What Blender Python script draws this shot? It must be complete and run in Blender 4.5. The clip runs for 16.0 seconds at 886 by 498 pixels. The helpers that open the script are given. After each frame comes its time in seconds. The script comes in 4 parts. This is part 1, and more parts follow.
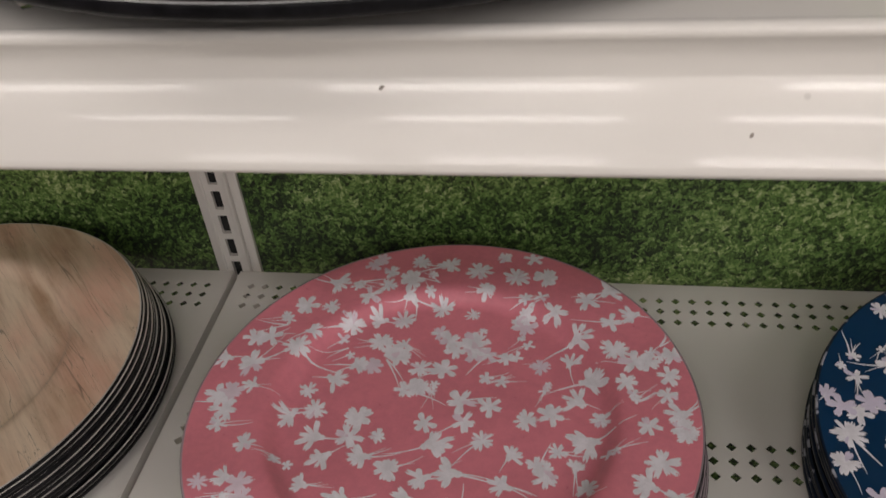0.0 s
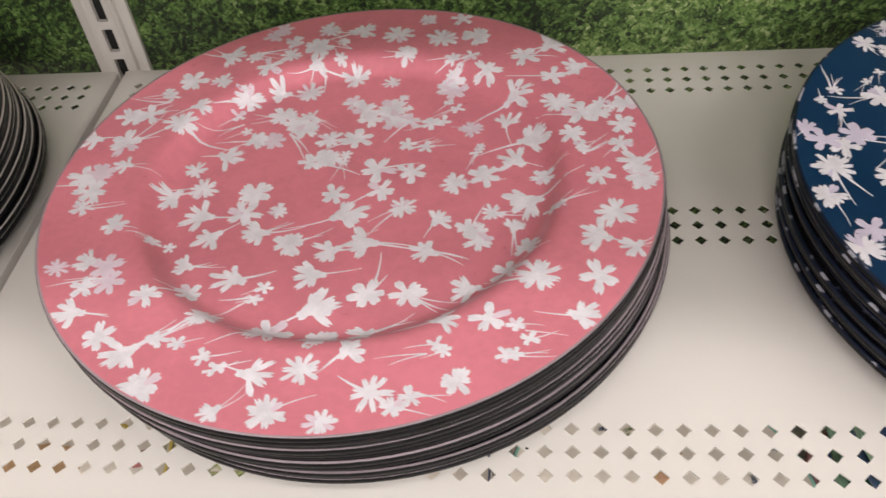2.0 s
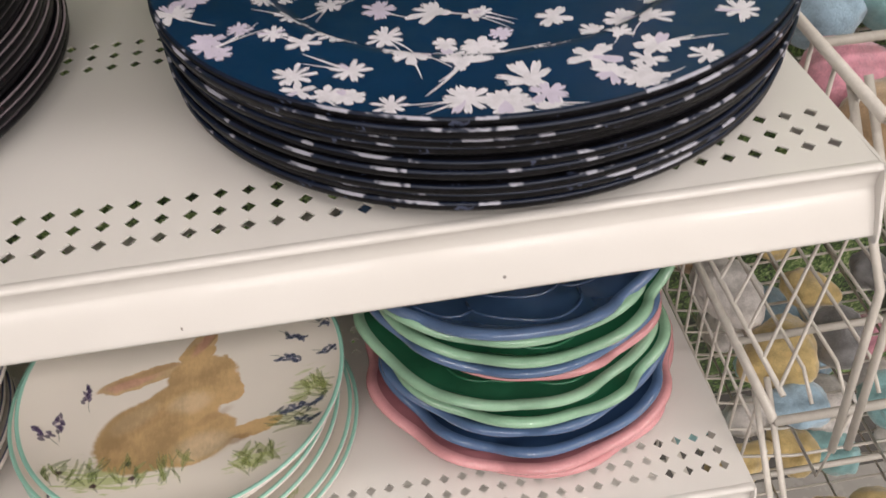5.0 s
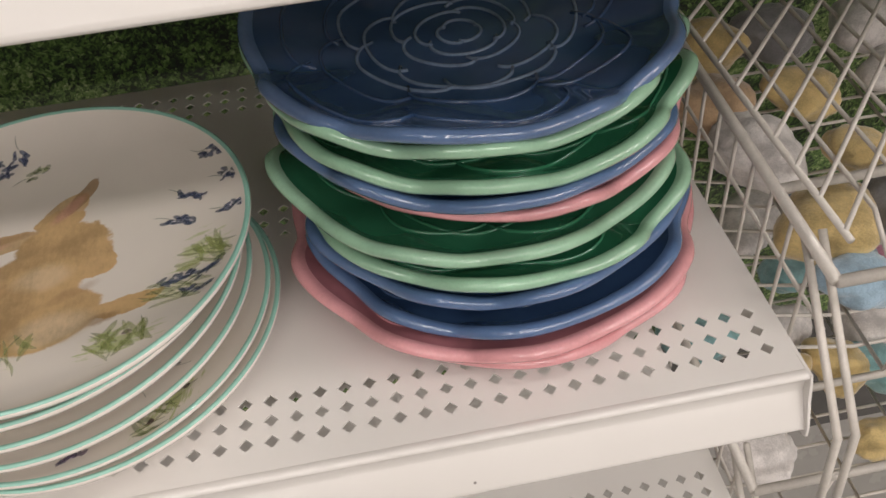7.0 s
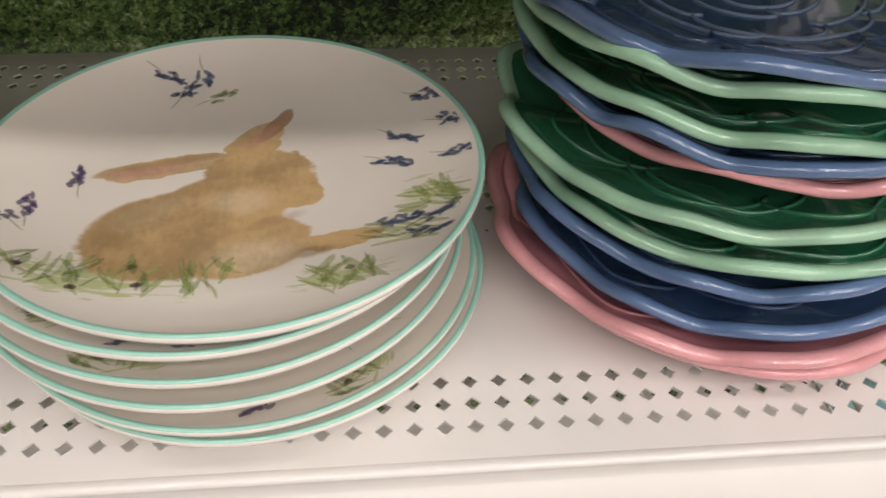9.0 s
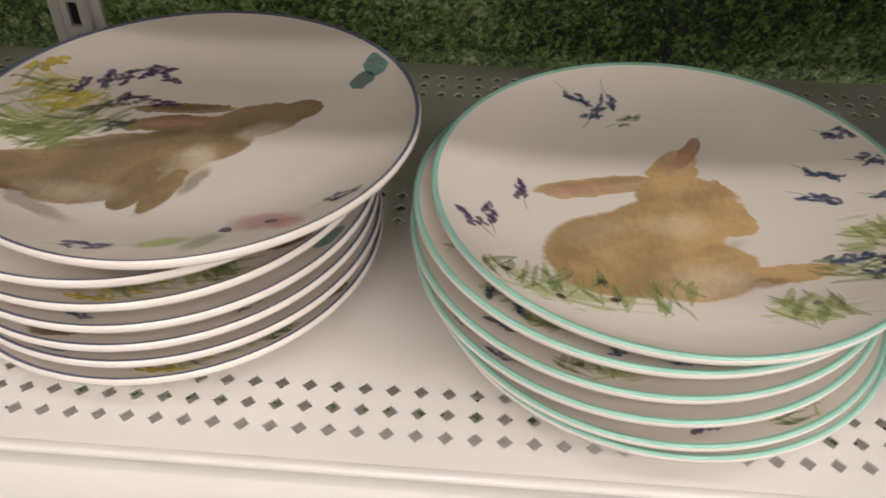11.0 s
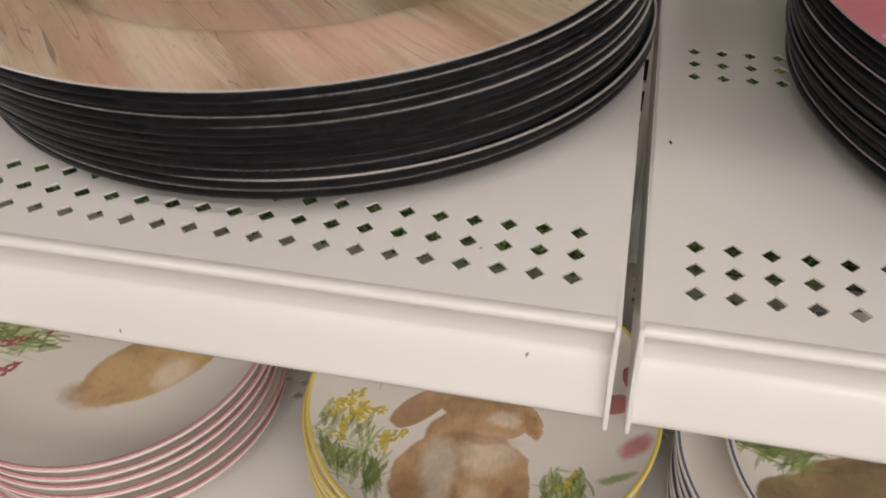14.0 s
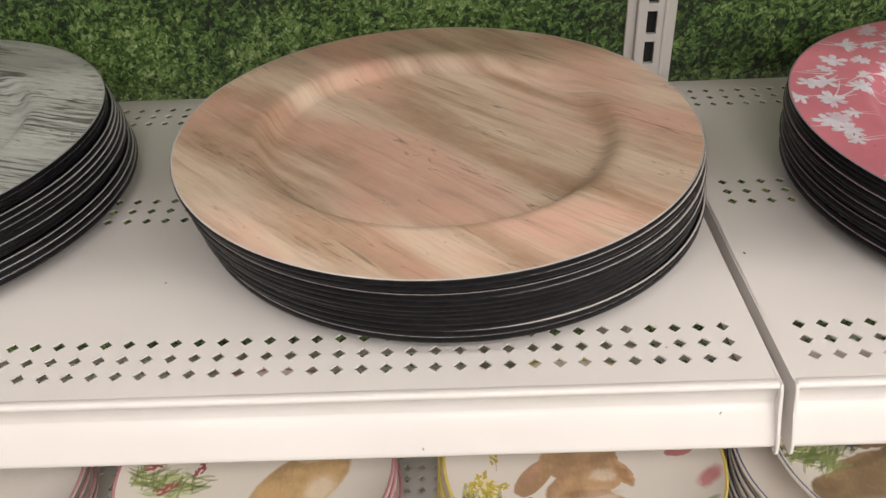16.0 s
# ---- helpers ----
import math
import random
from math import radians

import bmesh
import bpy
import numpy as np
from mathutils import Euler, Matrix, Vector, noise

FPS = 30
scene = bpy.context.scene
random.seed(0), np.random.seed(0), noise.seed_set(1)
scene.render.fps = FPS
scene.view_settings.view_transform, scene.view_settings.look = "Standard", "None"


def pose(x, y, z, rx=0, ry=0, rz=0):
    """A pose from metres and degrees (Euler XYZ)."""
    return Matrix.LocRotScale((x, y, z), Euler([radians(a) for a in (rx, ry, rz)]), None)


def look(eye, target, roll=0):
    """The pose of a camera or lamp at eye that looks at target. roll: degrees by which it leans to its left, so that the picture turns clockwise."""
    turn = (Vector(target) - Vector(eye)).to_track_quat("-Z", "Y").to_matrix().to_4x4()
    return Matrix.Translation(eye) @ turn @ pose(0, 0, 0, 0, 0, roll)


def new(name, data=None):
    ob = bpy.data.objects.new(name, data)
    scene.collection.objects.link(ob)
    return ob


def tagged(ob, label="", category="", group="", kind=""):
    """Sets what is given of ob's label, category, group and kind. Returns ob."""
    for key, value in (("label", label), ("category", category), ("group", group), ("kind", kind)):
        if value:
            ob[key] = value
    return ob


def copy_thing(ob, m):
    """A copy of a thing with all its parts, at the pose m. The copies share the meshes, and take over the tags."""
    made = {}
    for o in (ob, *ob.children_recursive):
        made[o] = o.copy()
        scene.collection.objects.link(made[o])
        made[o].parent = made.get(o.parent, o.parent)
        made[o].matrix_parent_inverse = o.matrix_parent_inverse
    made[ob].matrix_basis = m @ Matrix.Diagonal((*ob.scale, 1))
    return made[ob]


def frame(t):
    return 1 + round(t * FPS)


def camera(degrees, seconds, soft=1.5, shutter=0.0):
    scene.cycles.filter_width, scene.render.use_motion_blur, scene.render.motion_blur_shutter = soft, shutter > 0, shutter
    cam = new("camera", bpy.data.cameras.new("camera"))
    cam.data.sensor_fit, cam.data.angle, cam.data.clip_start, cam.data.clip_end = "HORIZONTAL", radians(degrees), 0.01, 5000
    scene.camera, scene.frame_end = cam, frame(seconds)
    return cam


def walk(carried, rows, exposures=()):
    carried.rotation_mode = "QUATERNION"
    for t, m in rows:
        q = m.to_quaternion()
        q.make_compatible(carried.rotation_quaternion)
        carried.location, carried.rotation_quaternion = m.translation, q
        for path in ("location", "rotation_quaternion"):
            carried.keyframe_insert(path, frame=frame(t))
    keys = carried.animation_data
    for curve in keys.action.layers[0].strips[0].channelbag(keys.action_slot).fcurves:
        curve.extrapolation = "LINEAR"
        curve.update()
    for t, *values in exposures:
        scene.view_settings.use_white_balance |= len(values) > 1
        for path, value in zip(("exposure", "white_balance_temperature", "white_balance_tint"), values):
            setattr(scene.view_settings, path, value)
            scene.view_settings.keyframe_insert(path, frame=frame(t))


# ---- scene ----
cam = camera(55.7, 16.0, 1.5, 0.25)
PATH = [
    (0, (0.0354, 0.0059, 1.5319), (-0.2714, 1.5379, 0.2834), -5.58),
    (0.5, (0.0341, -0.0006, 1.4997), (-0.2404, 1.4919, 0.197), -5.95),
    (1, (0.0299, 0.0131, 1.4529), (-0.2296, 1.4523, 0.0886), -6.28),
    (1.5, (0.0232, 0.0206, 1.4169), (-0.2173, 1.4127, 0.0011), -6.48),
    (2, (0.0484, 0.0179, 1.4039), (-0.1575, 1.3999, -0.0271), -6.65),
    (2.5, (0.0905, -0.003, 1.4012), (-0.0292, 1.4044, -0.0147), -5.14),
    (3, (0.1291, -0.025, 1.4018), (0.1071, 1.4229, 0.0223), -3.28),
    (3.5, (0.1657, -0.0471, 1.3939), (0.2395, 1.4199, 0.0365), -2.29),
    (4, (0.1939, -0.0797, 1.3813), (0.3456, 1.3774, 0.0198), -1.9),
    (4.5, (0.2319, -0.0764, 1.3476), (0.4206, 1.3551, -0.0364), -2.84),
    (5, (0.2819, -0.0744, 1.3013), (0.434, 1.3445, -0.0999), -3.93),
    (5.2, (0.29, -0.0782, 1.2801), (0.4113, 1.3414, -0.1235), -4.18),
    (7.5, (0.3076, -0.0136, 1.1017), (0.473, 1.3891, -0.3144), -5.25),
    (8, (0.2965, 0.0, 1.081), (0.4997, 1.44, -0.2921), -2.58),
    (8.5, (0.2447, -0.001, 1.0643), (0.4554, 1.4802, -0.263), 0.42),
    (9, (0.196, -0.0078, 1.058), (0.3703, 1.4957, -0.2493), 2.32),
    (9.5, (0.1572, -0.0088, 1.0586), (0.2653, 1.506, -0.2428), 2.44),
    (12, (-0.047, -0.031, 1.1027), (-0.2461, 1.4768, -0.1961), 1.03),
    (12.5, (-0.1195, -0.0447, 1.1353), (-0.3514, 1.4535, -0.1691), 1.41),
    (13, (-0.1946, -0.0607, 1.1907), (-0.4877, 1.4243, -0.1166), 0.15),
    (13.5, (-0.2513, -0.0439, 1.2261), (-0.5949, 1.4384, -0.072), -0.94),
    (14, (-0.2824, -0.0052, 1.2483), (-0.6461, 1.4694, -0.0529), -1.79),
    (14.5, (-0.3183, 0.0021, 1.2959), (-0.6364, 1.4983, 0.0075), -1.75),
    (15, (-0.3627, -0.0453, 1.3387), (-0.5654, 1.5063, 0.0931), -2.75),
    (15.5, (-0.3987, -0.0885, 1.3513), (-0.5076, 1.5147, 0.1605), -3.88),
    (16, (-0.4345, -0.1124, 1.3586), (-0.4705, 1.5158, 0.1977), -2.64),
]
EXPOSURES = [(0, -0.9), (0.5, -0.4), (1.0, 0.05), (1.5, -0.14), (2.0, -0.03), (3.0, 0.0), (4, -0.15), (5, -0.4), (7.5, -0.58), (8.5, -0.38), (9.5, -0.3), (12, -0.42), (12.5, -0.52), (13, -0.72), (13.5, -0.6), (14.5, -0.46), (15.5, -0.25), (16, -0.13)]
walk(cam, [(t, look(eye, target, roll)) for t, eye, target, roll in PATH], EXPOSURES)

# ---------- world, lamps ----------
world = bpy.data.worlds.new("store_air")
scene.world = world
world.use_nodes = True
world.node_tree.nodes["Background"].inputs[0].default_value = (1.0, 0.96, 0.92, 1)
world.node_tree.nodes["Background"].inputs[1].default_value = 0.05


# ---------- materials ----------
def rgb(h, k=1.0):
    """Linear colour from an sRGB hex string."""
    out = []
    for i in (0, 2, 4):
        c = int(h[i:i + 2], 16) / 255
        out.append((c / 12.92 if c <= 0.04045 else ((c + 0.055) / 1.055) ** 2.4) * k)
    return (*out, 1)


class Tree:
    """A small builder of node materials."""

    def __init__(self, name, rough=0.5, metal=0.0, coat=0.0):
        self.m = bpy.data.materials.new(name)
        self.m.use_nodes = True
        self.t = self.m.node_tree
        self.b = self.t.nodes["Principled BSDF"]
        self.b.inputs["Roughness"].default_value = rough
        self.b.inputs["Metallic"].default_value = metal
        self.b.inputs["Coat Weight"].default_value = coat
        self.b.inputs["Coat Roughness"].default_value = 0.08
        self.co = self.t.nodes.new("ShaderNodeTexCoord")

    def node(self, kind, **props):
        n = self.t.nodes.new(kind)
        for k, v in props.items():
            if k == "data_type":
                n.data_type = v
            elif k == "operation":
                n.operation = v
            elif k == "blend_type":
                n.blend_type = v
            elif k == "vector_type":
                n.vector_type = v
            elif k == "feature":
                n.feature = v
            elif k == "bands_direction":
                n.bands_direction = v
            elif k == "interpolation_type":
                n.interpolation_type = v
        return n

    def put(self, socket, value):
        if isinstance(value, bpy.types.NodeSocket):
            self.t.links.new(value, socket)
        else:
            socket.default_value = value

    def mapped(self, loc=(0, 0, 0), rot=0.0, scale=(1, 1, 1), kind="POINT", source=None):
        n = self.node("ShaderNodeMapping", vector_type=kind)
        self.put(n.inputs[0], source or self.co.outputs["Object"])
        n.inputs["Location"].default_value = loc
        n.inputs["Rotation"].default_value = (0, 0, rot)
        n.inputs["Scale"].default_value = scale
        return n.outputs[0]

    def noise(self, scale, detail=4, rough=0.6, source=None, distortion=0.0):
        n = self.node("ShaderNodeTexNoise")
        self.put(n.inputs["Vector"], source or self.co.outputs["Object"])
        n.inputs["Scale"].default_value = scale
        n.inputs["Detail"].default_value = detail
        n.inputs["Roughness"].default_value = rough
        n.inputs["Distortion"].default_value = distortion
        return n.outputs[0]

    def cells(self, scale, source=None, feature="F1"):
        n = self.node("ShaderNodeTexVoronoi", feature=feature)
        self.put(n.inputs["Vector"], source or self.co.outputs["Object"])
        n.inputs["Scale"].default_value = scale
        return n

    def ramp(self, value, a, b, lo=0.0, hi=1.0):
        n = self.node("ShaderNodeMapRange", interpolation_type="SMOOTHSTEP")
        self.put(n.inputs[0], value)
        for i, v in zip((1, 2, 3, 4), (a, b, lo, hi)):
            self.put(n.inputs[i], v)
        return n.outputs[0]

    def math(self, op, a, b=0.0):
        n = self.node("ShaderNodeMath", operation=op)
        self.put(n.inputs[0], a)
        self.put(n.inputs[1], b)
        return n.outputs[0]

    def mix(self, f, a, b, blend="MIX"):
        n = self.node("ShaderNodeMix", data_type="RGBA", blend_type=blend)
        self.put(n.inputs[0], f)
        self.put(n.inputs[6], a)
        self.put(n.inputs[7], b)
        return n.outputs[2]

    def bump(self, height, strength=0.3, distance=0.001):
        n = self.node("ShaderNodeBump")
        n.inputs["Strength"].default_value = strength
        n.inputs["Distance"].default_value = distance
        self.put(n.inputs["Height"], height)
        self.put(self.b.inputs["Normal"], n.outputs[0])

    def colour(self, c):
        self.put(self.b.inputs["Base Color"], c)
        return self

    def rough(self, r):
        self.put(self.b.inputs["Roughness"], r)
        return self


def plain(name, colour, rough=0.5, metal=0.0, coat=0.0, vary=0.12, scale=30.0, bumpy=0.0):
    """A paint or glaze with soft blotches and fine grain."""
    t = Tree(name, rough, metal, coat)
    big = t.noise(scale, 3)
    fine = t.noise(scale * 12, 2)
    dark = tuple(c * (1 - vary) for c in colour[:3]) + (1,)
    light = tuple(min(1, c * (1 + vary * 0.5)) for c in colour[:3]) + (1,)
    t.colour(t.mix(t.ramp(t.math("ADD", t.math("MULTIPLY", big, 0.7), t.math("MULTIPLY", fine, 0.3)), 0.35, 0.65), dark, light))
    t.rough(t.ramp(fine, 0.2, 0.8, max(0.02, rough - 0.07), rough + 0.07))
    if bumpy:
        t.bump(t.noise(scale * 8, 3), bumpy, 0.0006)
    return t.m


def shelf_paint():
    """White powder-coated steel with scuffs and faint dust."""
    t = Tree("shelf_paint", 0.30, 0, 0.45)
    base = t.mix(t.ramp(t.noise(9, 2), 0.2, 0.8), (0.735, 0.705, 0.675, 1), (0.775, 0.747, 0.72, 1))
    scratches = t.noise(1.0, 5, 0.7, t.mapped(scale=(40, 400, 60), rot=0.35))
    dirt = t.math("MULTIPLY", t.ramp(scratches, 0.66, 0.74), t.ramp(t.noise(22, 3), 0.5, 0.7))
    specks = t.math("MULTIPLY", t.ramp(t.cells(60).outputs["Distance"], 0.07, 0.03), t.ramp(t.noise(14, 2), 0.58, 0.66))
    c = t.mix(t.math("MULTIPLY", dirt, 0.03), base, (0.30, 0.26, 0.22, 1))
    t.colour(t.mix(t.math("MULTIPLY", specks, 0.8), c, (0.12, 0.10, 0.09, 1)))
    t.rough(t.ramp(t.noise(30, 2), 0.1, 0.9, 0.27, 0.33))
    t.bump(t.noise(700, 2), 0.03, 0.0003)
    return t.m


def hedge_print():
    """Printed sheet of clipped hedge: small leaves, brighter drifts and dark hollows."""
    t = Tree("hedge_print", 0.55, 0, 0.1)
    warp = t.mix(0.02, t.co.outputs["Object"], t.noise(70, 3), "ADD")
    leaf = t.cells(270, warp)
    leaf2 = t.cells(520, warp)
    drift = t.noise(5.5, 4, 0.6, t.mapped(scale=(0.7, 1, 1.25)))
    drift2 = t.noise(34, 5, 0.7)
    grain = t.noise(330, 3, 0.7)
    val = t.math("ADD", t.math("MULTIPLY", drift, 0.95), t.math("MULTIPLY", drift2, 0.55))
    val = t.math("ADD", val, t.math("MULTIPLY", t.math("SUBTRACT", leaf.outputs["Color"], 0.5), 0.50))
    val = t.math("ADD", val, t.math("MULTIPLY", t.math("SUBTRACT", leaf2.outputs["Color"], 0.5), 0.36))
    val = t.math("ADD", val, t.math("SUBTRACT", t.math("MULTIPLY", grain, 0.4), 0.39))
    n = t.node("ShaderNodeValToRGB")
    t.put(n.inputs[0], val)
    r = n.color_ramp
    r.elements[0].position, r.elements[0].color = 0.28, (0.006, 0.011, 0.006, 1)
    r.elements[1].position, r.elements[1].color = 0.96, (0.56, 0.62, 0.34, 1)
    for p, c in ((0.42, (0.022, 0.045, 0.014, 1)), (0.54, (0.066, 0.125, 0.030, 1)), (0.66, (0.125, 0.235, 0.054, 1)), (0.80, (0.26, 0.375, 0.125, 1))):
        e = r.elements.new(p)
        e.color = c
    t.colour(n.outputs[0])
    t.bump(leaf.outputs["Distance"], 0.25, 0.001)
    return t.m


def black_rim(name, line, amount, band=0.0):
    """Dark lacquered plate underside with a dull sheen, scuffed here and there to the top colour."""
    t = Tree(name, 0.38, 0, 0.0)
    t.b.inputs["Specular IOR Level"].default_value = 0.16
    c = t.mix(t.ramp(t.noise(120, 4), 0.35, 0.7), (0.003, 0.003, 0.004, 1), (0.010, 0.0095, 0.012, 1))
    chips = t.ramp(t.noise(95, 3, 0.7), 0.62 - amount, 0.66 - amount)
    if band:
        c = t.mix(t.math("MULTIPLY", chips, band), c, line)
    t.colour(c)
    t.rough(t.ramp(t.noise(60, 3), 0.3, 0.7, 0.30, 0.46))
    t.bump(t.noise(300, 2), 0.1, 0.0004)
    return t.m


def worn_edge(name, colour, cover, flecks=False):
    """The thin rim line of a lower plate: an even worn tint, or flecks where the print runs over the edge."""
    t = Tree(name, 0.42)
    dark = (0.016, 0.015, 0.018, 1)
    if flecks:
        dark = (0.004, 0.010, 0.030, 1)
        n = t.ramp(t.noise(46, 3, 0.55), cover - 0.02, cover + 0.02)
        t.colour(t.mix(n, colour, dark))
    else:
        n = t.ramp(t.noise(9, 3, 0.6), 0.3, 0.7, cover, cover + 0.35)
        t.colour(t.mix(n, colour, dark))
    return t.m


def wood_print(name, dark, mid, light, pinkish, angle, crack, weathered=0.0):
    """Photographic wood-grain print: broad planks, streaks and short dark cracks."""
    t = Tree(name, 0.36, 0, 0.4)
    v = t.mapped(rot=angle)
    warp = t.mix(0.0022, v, t.noise(14, 3, 0.6, v), "ADD")
    lanes = t.noise(1, 4, 0.6, t.mapped(scale=(3.2, 22, 1), source=warp))
    streak = t.noise(1, 6, 0.68, t.mapped(scale=(7, 95, 1), source=warp))
    fine = t.noise(1, 4, 0.7, t.mapped(scale=(34, 460, 1), source=warp))
    blot = t.noise(1, 3, 0.5, t.mapped(scale=(5, 11, 1), source=v))
    c = t.mix(t.ramp(lanes, 0.40, 0.58), mid, light)
    c = t.mix(t.math("MULTIPLY", t.ramp(blot, 0.45, 0.62), 0.85), c, pinkish)
    c = t.mix(t.math("MULTIPLY", t.ramp(streak, 0.48, 0.70), 0.34), c, dark)
    c = t.mix(t.math("MULTIPLY", t.ramp(fine, 0.45, 0.72), 0.20 + 0.12 * weathered), c, dark)
    if weathered:
        comb = t.noise(1, 3, 0.6, t.mapped(scale=(16, 330, 1), loc=(2, 5, 0), source=warp))
        patch = t.ramp(t.noise(1, 4, 0.6, t.mapped(scale=(9, 22, 1), loc=(7, 2, 0), source=warp)), 0.46, 0.55)
        c = t.mix(t.math("MULTIPLY", t.math("MULTIPLY", t.ramp(comb, 0.44, 0.58), patch), weathered), c, dark)
    pale = t.noise(1, 4, 0.6, t.mapped(scale=(12, 150, 1), loc=(3, 1, 0), source=warp))
    c = t.mix(t.math("MULTIPLY", t.ramp(pale, 0.56, 0.70), 0.5), c, light)
    for sc, at, wide in (((2.0, 40, 1), 0.50, 0.0045), ((2.4, 46, 1), 0.54, 0.0045), ((4, 70, 1), 0.56, 0.005), ((9, 90, 1), 0.52, 0.004)):
        line = t.noise(1, 3, 0.5, t.mapped(scale=sc, source=warp))
        thin = t.math("SUBTRACT", 1.0, t.ramp(t.math("ABSOLUTE", t.math("SUBTRACT", line, at)), 0.0, wide))
        gate = t.ramp(t.noise(1, 2, 0.5, t.mapped(scale=(sc[0] * 1.6, 30, 1), source=v)), 0.50, 0.57)
        c = t.mix(t.math("MULTIPLY", t.math("MULTIPLY", thin, gate), crack), c, (0.03, 0.018, 0.012, 1))
    mottle = t.ramp(t.noise(46, 5, 0.7, v), 0.30, 0.70)
    c = t.mix(t.math("MULTIPLY", mottle, 0.22), c, light)
    pores = t.math("MULTIPLY", t.ramp(t.noise(1, 3, 0.6, t.mapped(scale=(110, 420, 1), source=v)), 0.66, 0.72), t.ramp(t.noise(26, 2, 0.5, v), 0.48, 0.60))
    c = t.mix(t.math("MULTIPLY", pores, 0.55), c, dark)
    t.colour(c)
    t.rough(t.ramp(streak, 0.3, 0.7, 0.30, 0.44))
    t.bump(streak, 0.12, 0.0005)
    return t.m


SCALE = 0.00101


def painted(name, ground, strokes, washes=()):
    """White glazed china with a soft watercolour motif: ovals and strokes (x, y, half length, half width, turn, colour, strength) in mm."""
    t = Tree(name, 0.16, 0, 0.5)
    wob = t.noise(55, 3, 0.6)
    fine = t.noise(420, 3, 0.7)
    co = t.mix(0.010, t.mapped(loc=(-0.005, -0.005, -0.005)), wob, "ADD")
    co = t.mix(0.0028, co, fine, "ADD")
    c = t.mix(t.ramp(t.noise(16, 3), 0.3, 0.7), ground, tuple(v * 0.97 for v in ground[:3]) + (1,))
    wash = t.noise(75, 5, 0.65)
    hair = t.noise(1, 4, 0.7, t.mapped(scale=(420, 160, 1), rot=0.6))
    bloom = t.noise(28, 3, 0.5)
    shade = t.ramp(t.math("ADD", t.math("MULTIPLY", bloom, 0.5), t.math("ADD", t.math("MULTIPLY", wash, 0.3), t.math("MULTIPLY", hair, 0.2))), 0.36, 0.64)
    for x, y, a, b, turn, col, strength in washes:
        v = t.mapped((x * SCALE, y * SCALE, 0), 0.0, (a * SCALE, b * SCALE, 1), "TEXTURE", co)
        ln = t.node("ShaderNodeVectorMath", operation="LENGTH")
        flat = t.node("ShaderNodeVectorMath", operation="MULTIPLY")
        t.put(flat.inputs[0], v)
        flat.inputs[1].default_value = (1, 1, 0)
        t.put(ln.inputs[0], flat.outputs[0])
        streaks = t.noise(1, 3, 0.6, t.mapped(rot=-radians(turn), scale=(55, 290, 1), source=t.mapped()))
        streaks = t.ramp(t.math("ADD", streaks, t.ramp(ln.outputs["Value"], 1.0, 0.0, -0.16, 0.12)), 0.46, 0.60, 0.0, strength)
        c = t.mix(t.math("MULTIPLY", streaks, t.ramp(ln.outputs["Value"], 1.0, 0.7)), c, col)
    for x, y, a, b, turn, col, strength in strokes:
        v = t.mapped((x * SCALE, y * SCALE, 0), radians(turn), (a * SCALE, b * SCALE, 1), "TEXTURE", co)
        flat = t.node("ShaderNodeVectorMath", operation="MULTIPLY")
        t.put(flat.inputs[0], v)
        flat.inputs[1].default_value = (1, 1, 0)
        ln = t.node("ShaderNodeVectorMath", operation="LENGTH")
        t.put(ln.inputs[0], flat.outputs[0])
        body = strength >= 0.85
        soft = 0.08 if body else 0.55
        f = t.ramp(ln.outputs["Value"], 1.0 + soft * 0.3, 1.0 - soft, 0.0, strength)
        if a > 9:
            tone = t.mix(shade, tuple(k * 0.74 for k in col[:3]) + (1,), tuple(min(1, k * 1.20) for k in col[:3]) + (1,))
        else:
            tone = col
            f = t.math("MULTIPLY", f, t.ramp(wash, 0.25, 0.5, 0.45, 1.0))
        c = t.mix(f, c, tone)
    t.colour(c)
    t.rough(t.ramp(t.noise(60, 2), 0.3, 0.7, 0.12, 0.2))
    return t.m


def glaze(name, pool):
    """Coloured glaze as it pools in the well of a plate."""
    t = Tree(name, 0.1, 0, 0.6)
    blot = t.noise(40, 3)
    a = tuple(v * 0.86 for v in pool[:3]) + (1,)
    c = t.mix(t.ramp(blot, 0.35, 0.65), a, pool)
    t.colour(c)
    t.b.inputs["Coat Roughness"].default_value = 0.05
    return t.m


WHITE = shelf_paint()
HEDGE = hedge_print()
SLOT_SHADE = plain("slot_shade", (0.015, 0.015, 0.015, 1), 0.8)
BACKING = plain("backing_board", (0.10, 0.095, 0.09, 1), 0.7)
WIRE = plain("wire_enamel", (0.62, 0.58, 0.53, 1), 0.35, 0, 0.2, 0.1, 60)
PRINT = plain("print_white", (0.785, 0.76, 0.83, 1), 0.42, 0, 0.1, 0.13, 110)
LILAC = plain("print_lilac", (0.66, 0.60, 0.75, 1), 0.42, 0, 0.1, 0.08, 120)
PINK = plain("pink_lacquer", (0.70, 0.222, 0.285, 1), 0.34, 0, 0.25, 0.10, 18)
BLUE = plain("navy_lacquer", (0.001, 0.029, 0.090, 1), 0.36, 0, 0.1, 0.12, 8)
BLACK = black_rim("black_lacquer", (0.3, 0.3, 0.3, 1), 0.0)
BLACK_PINK = black_rim("black_lacquer_pink", (0.30, 0.12, 0.14, 1), -0.06, 0.10)
BLACK_BLUE = black_rim("black_lacquer_navy", (0.10, 0.12, 0.20, 1), -0.02, 0.6)
EDGE_PINK = worn_edge("pink_edge", (0.42, 0.34, 0.38, 1), 0.10)
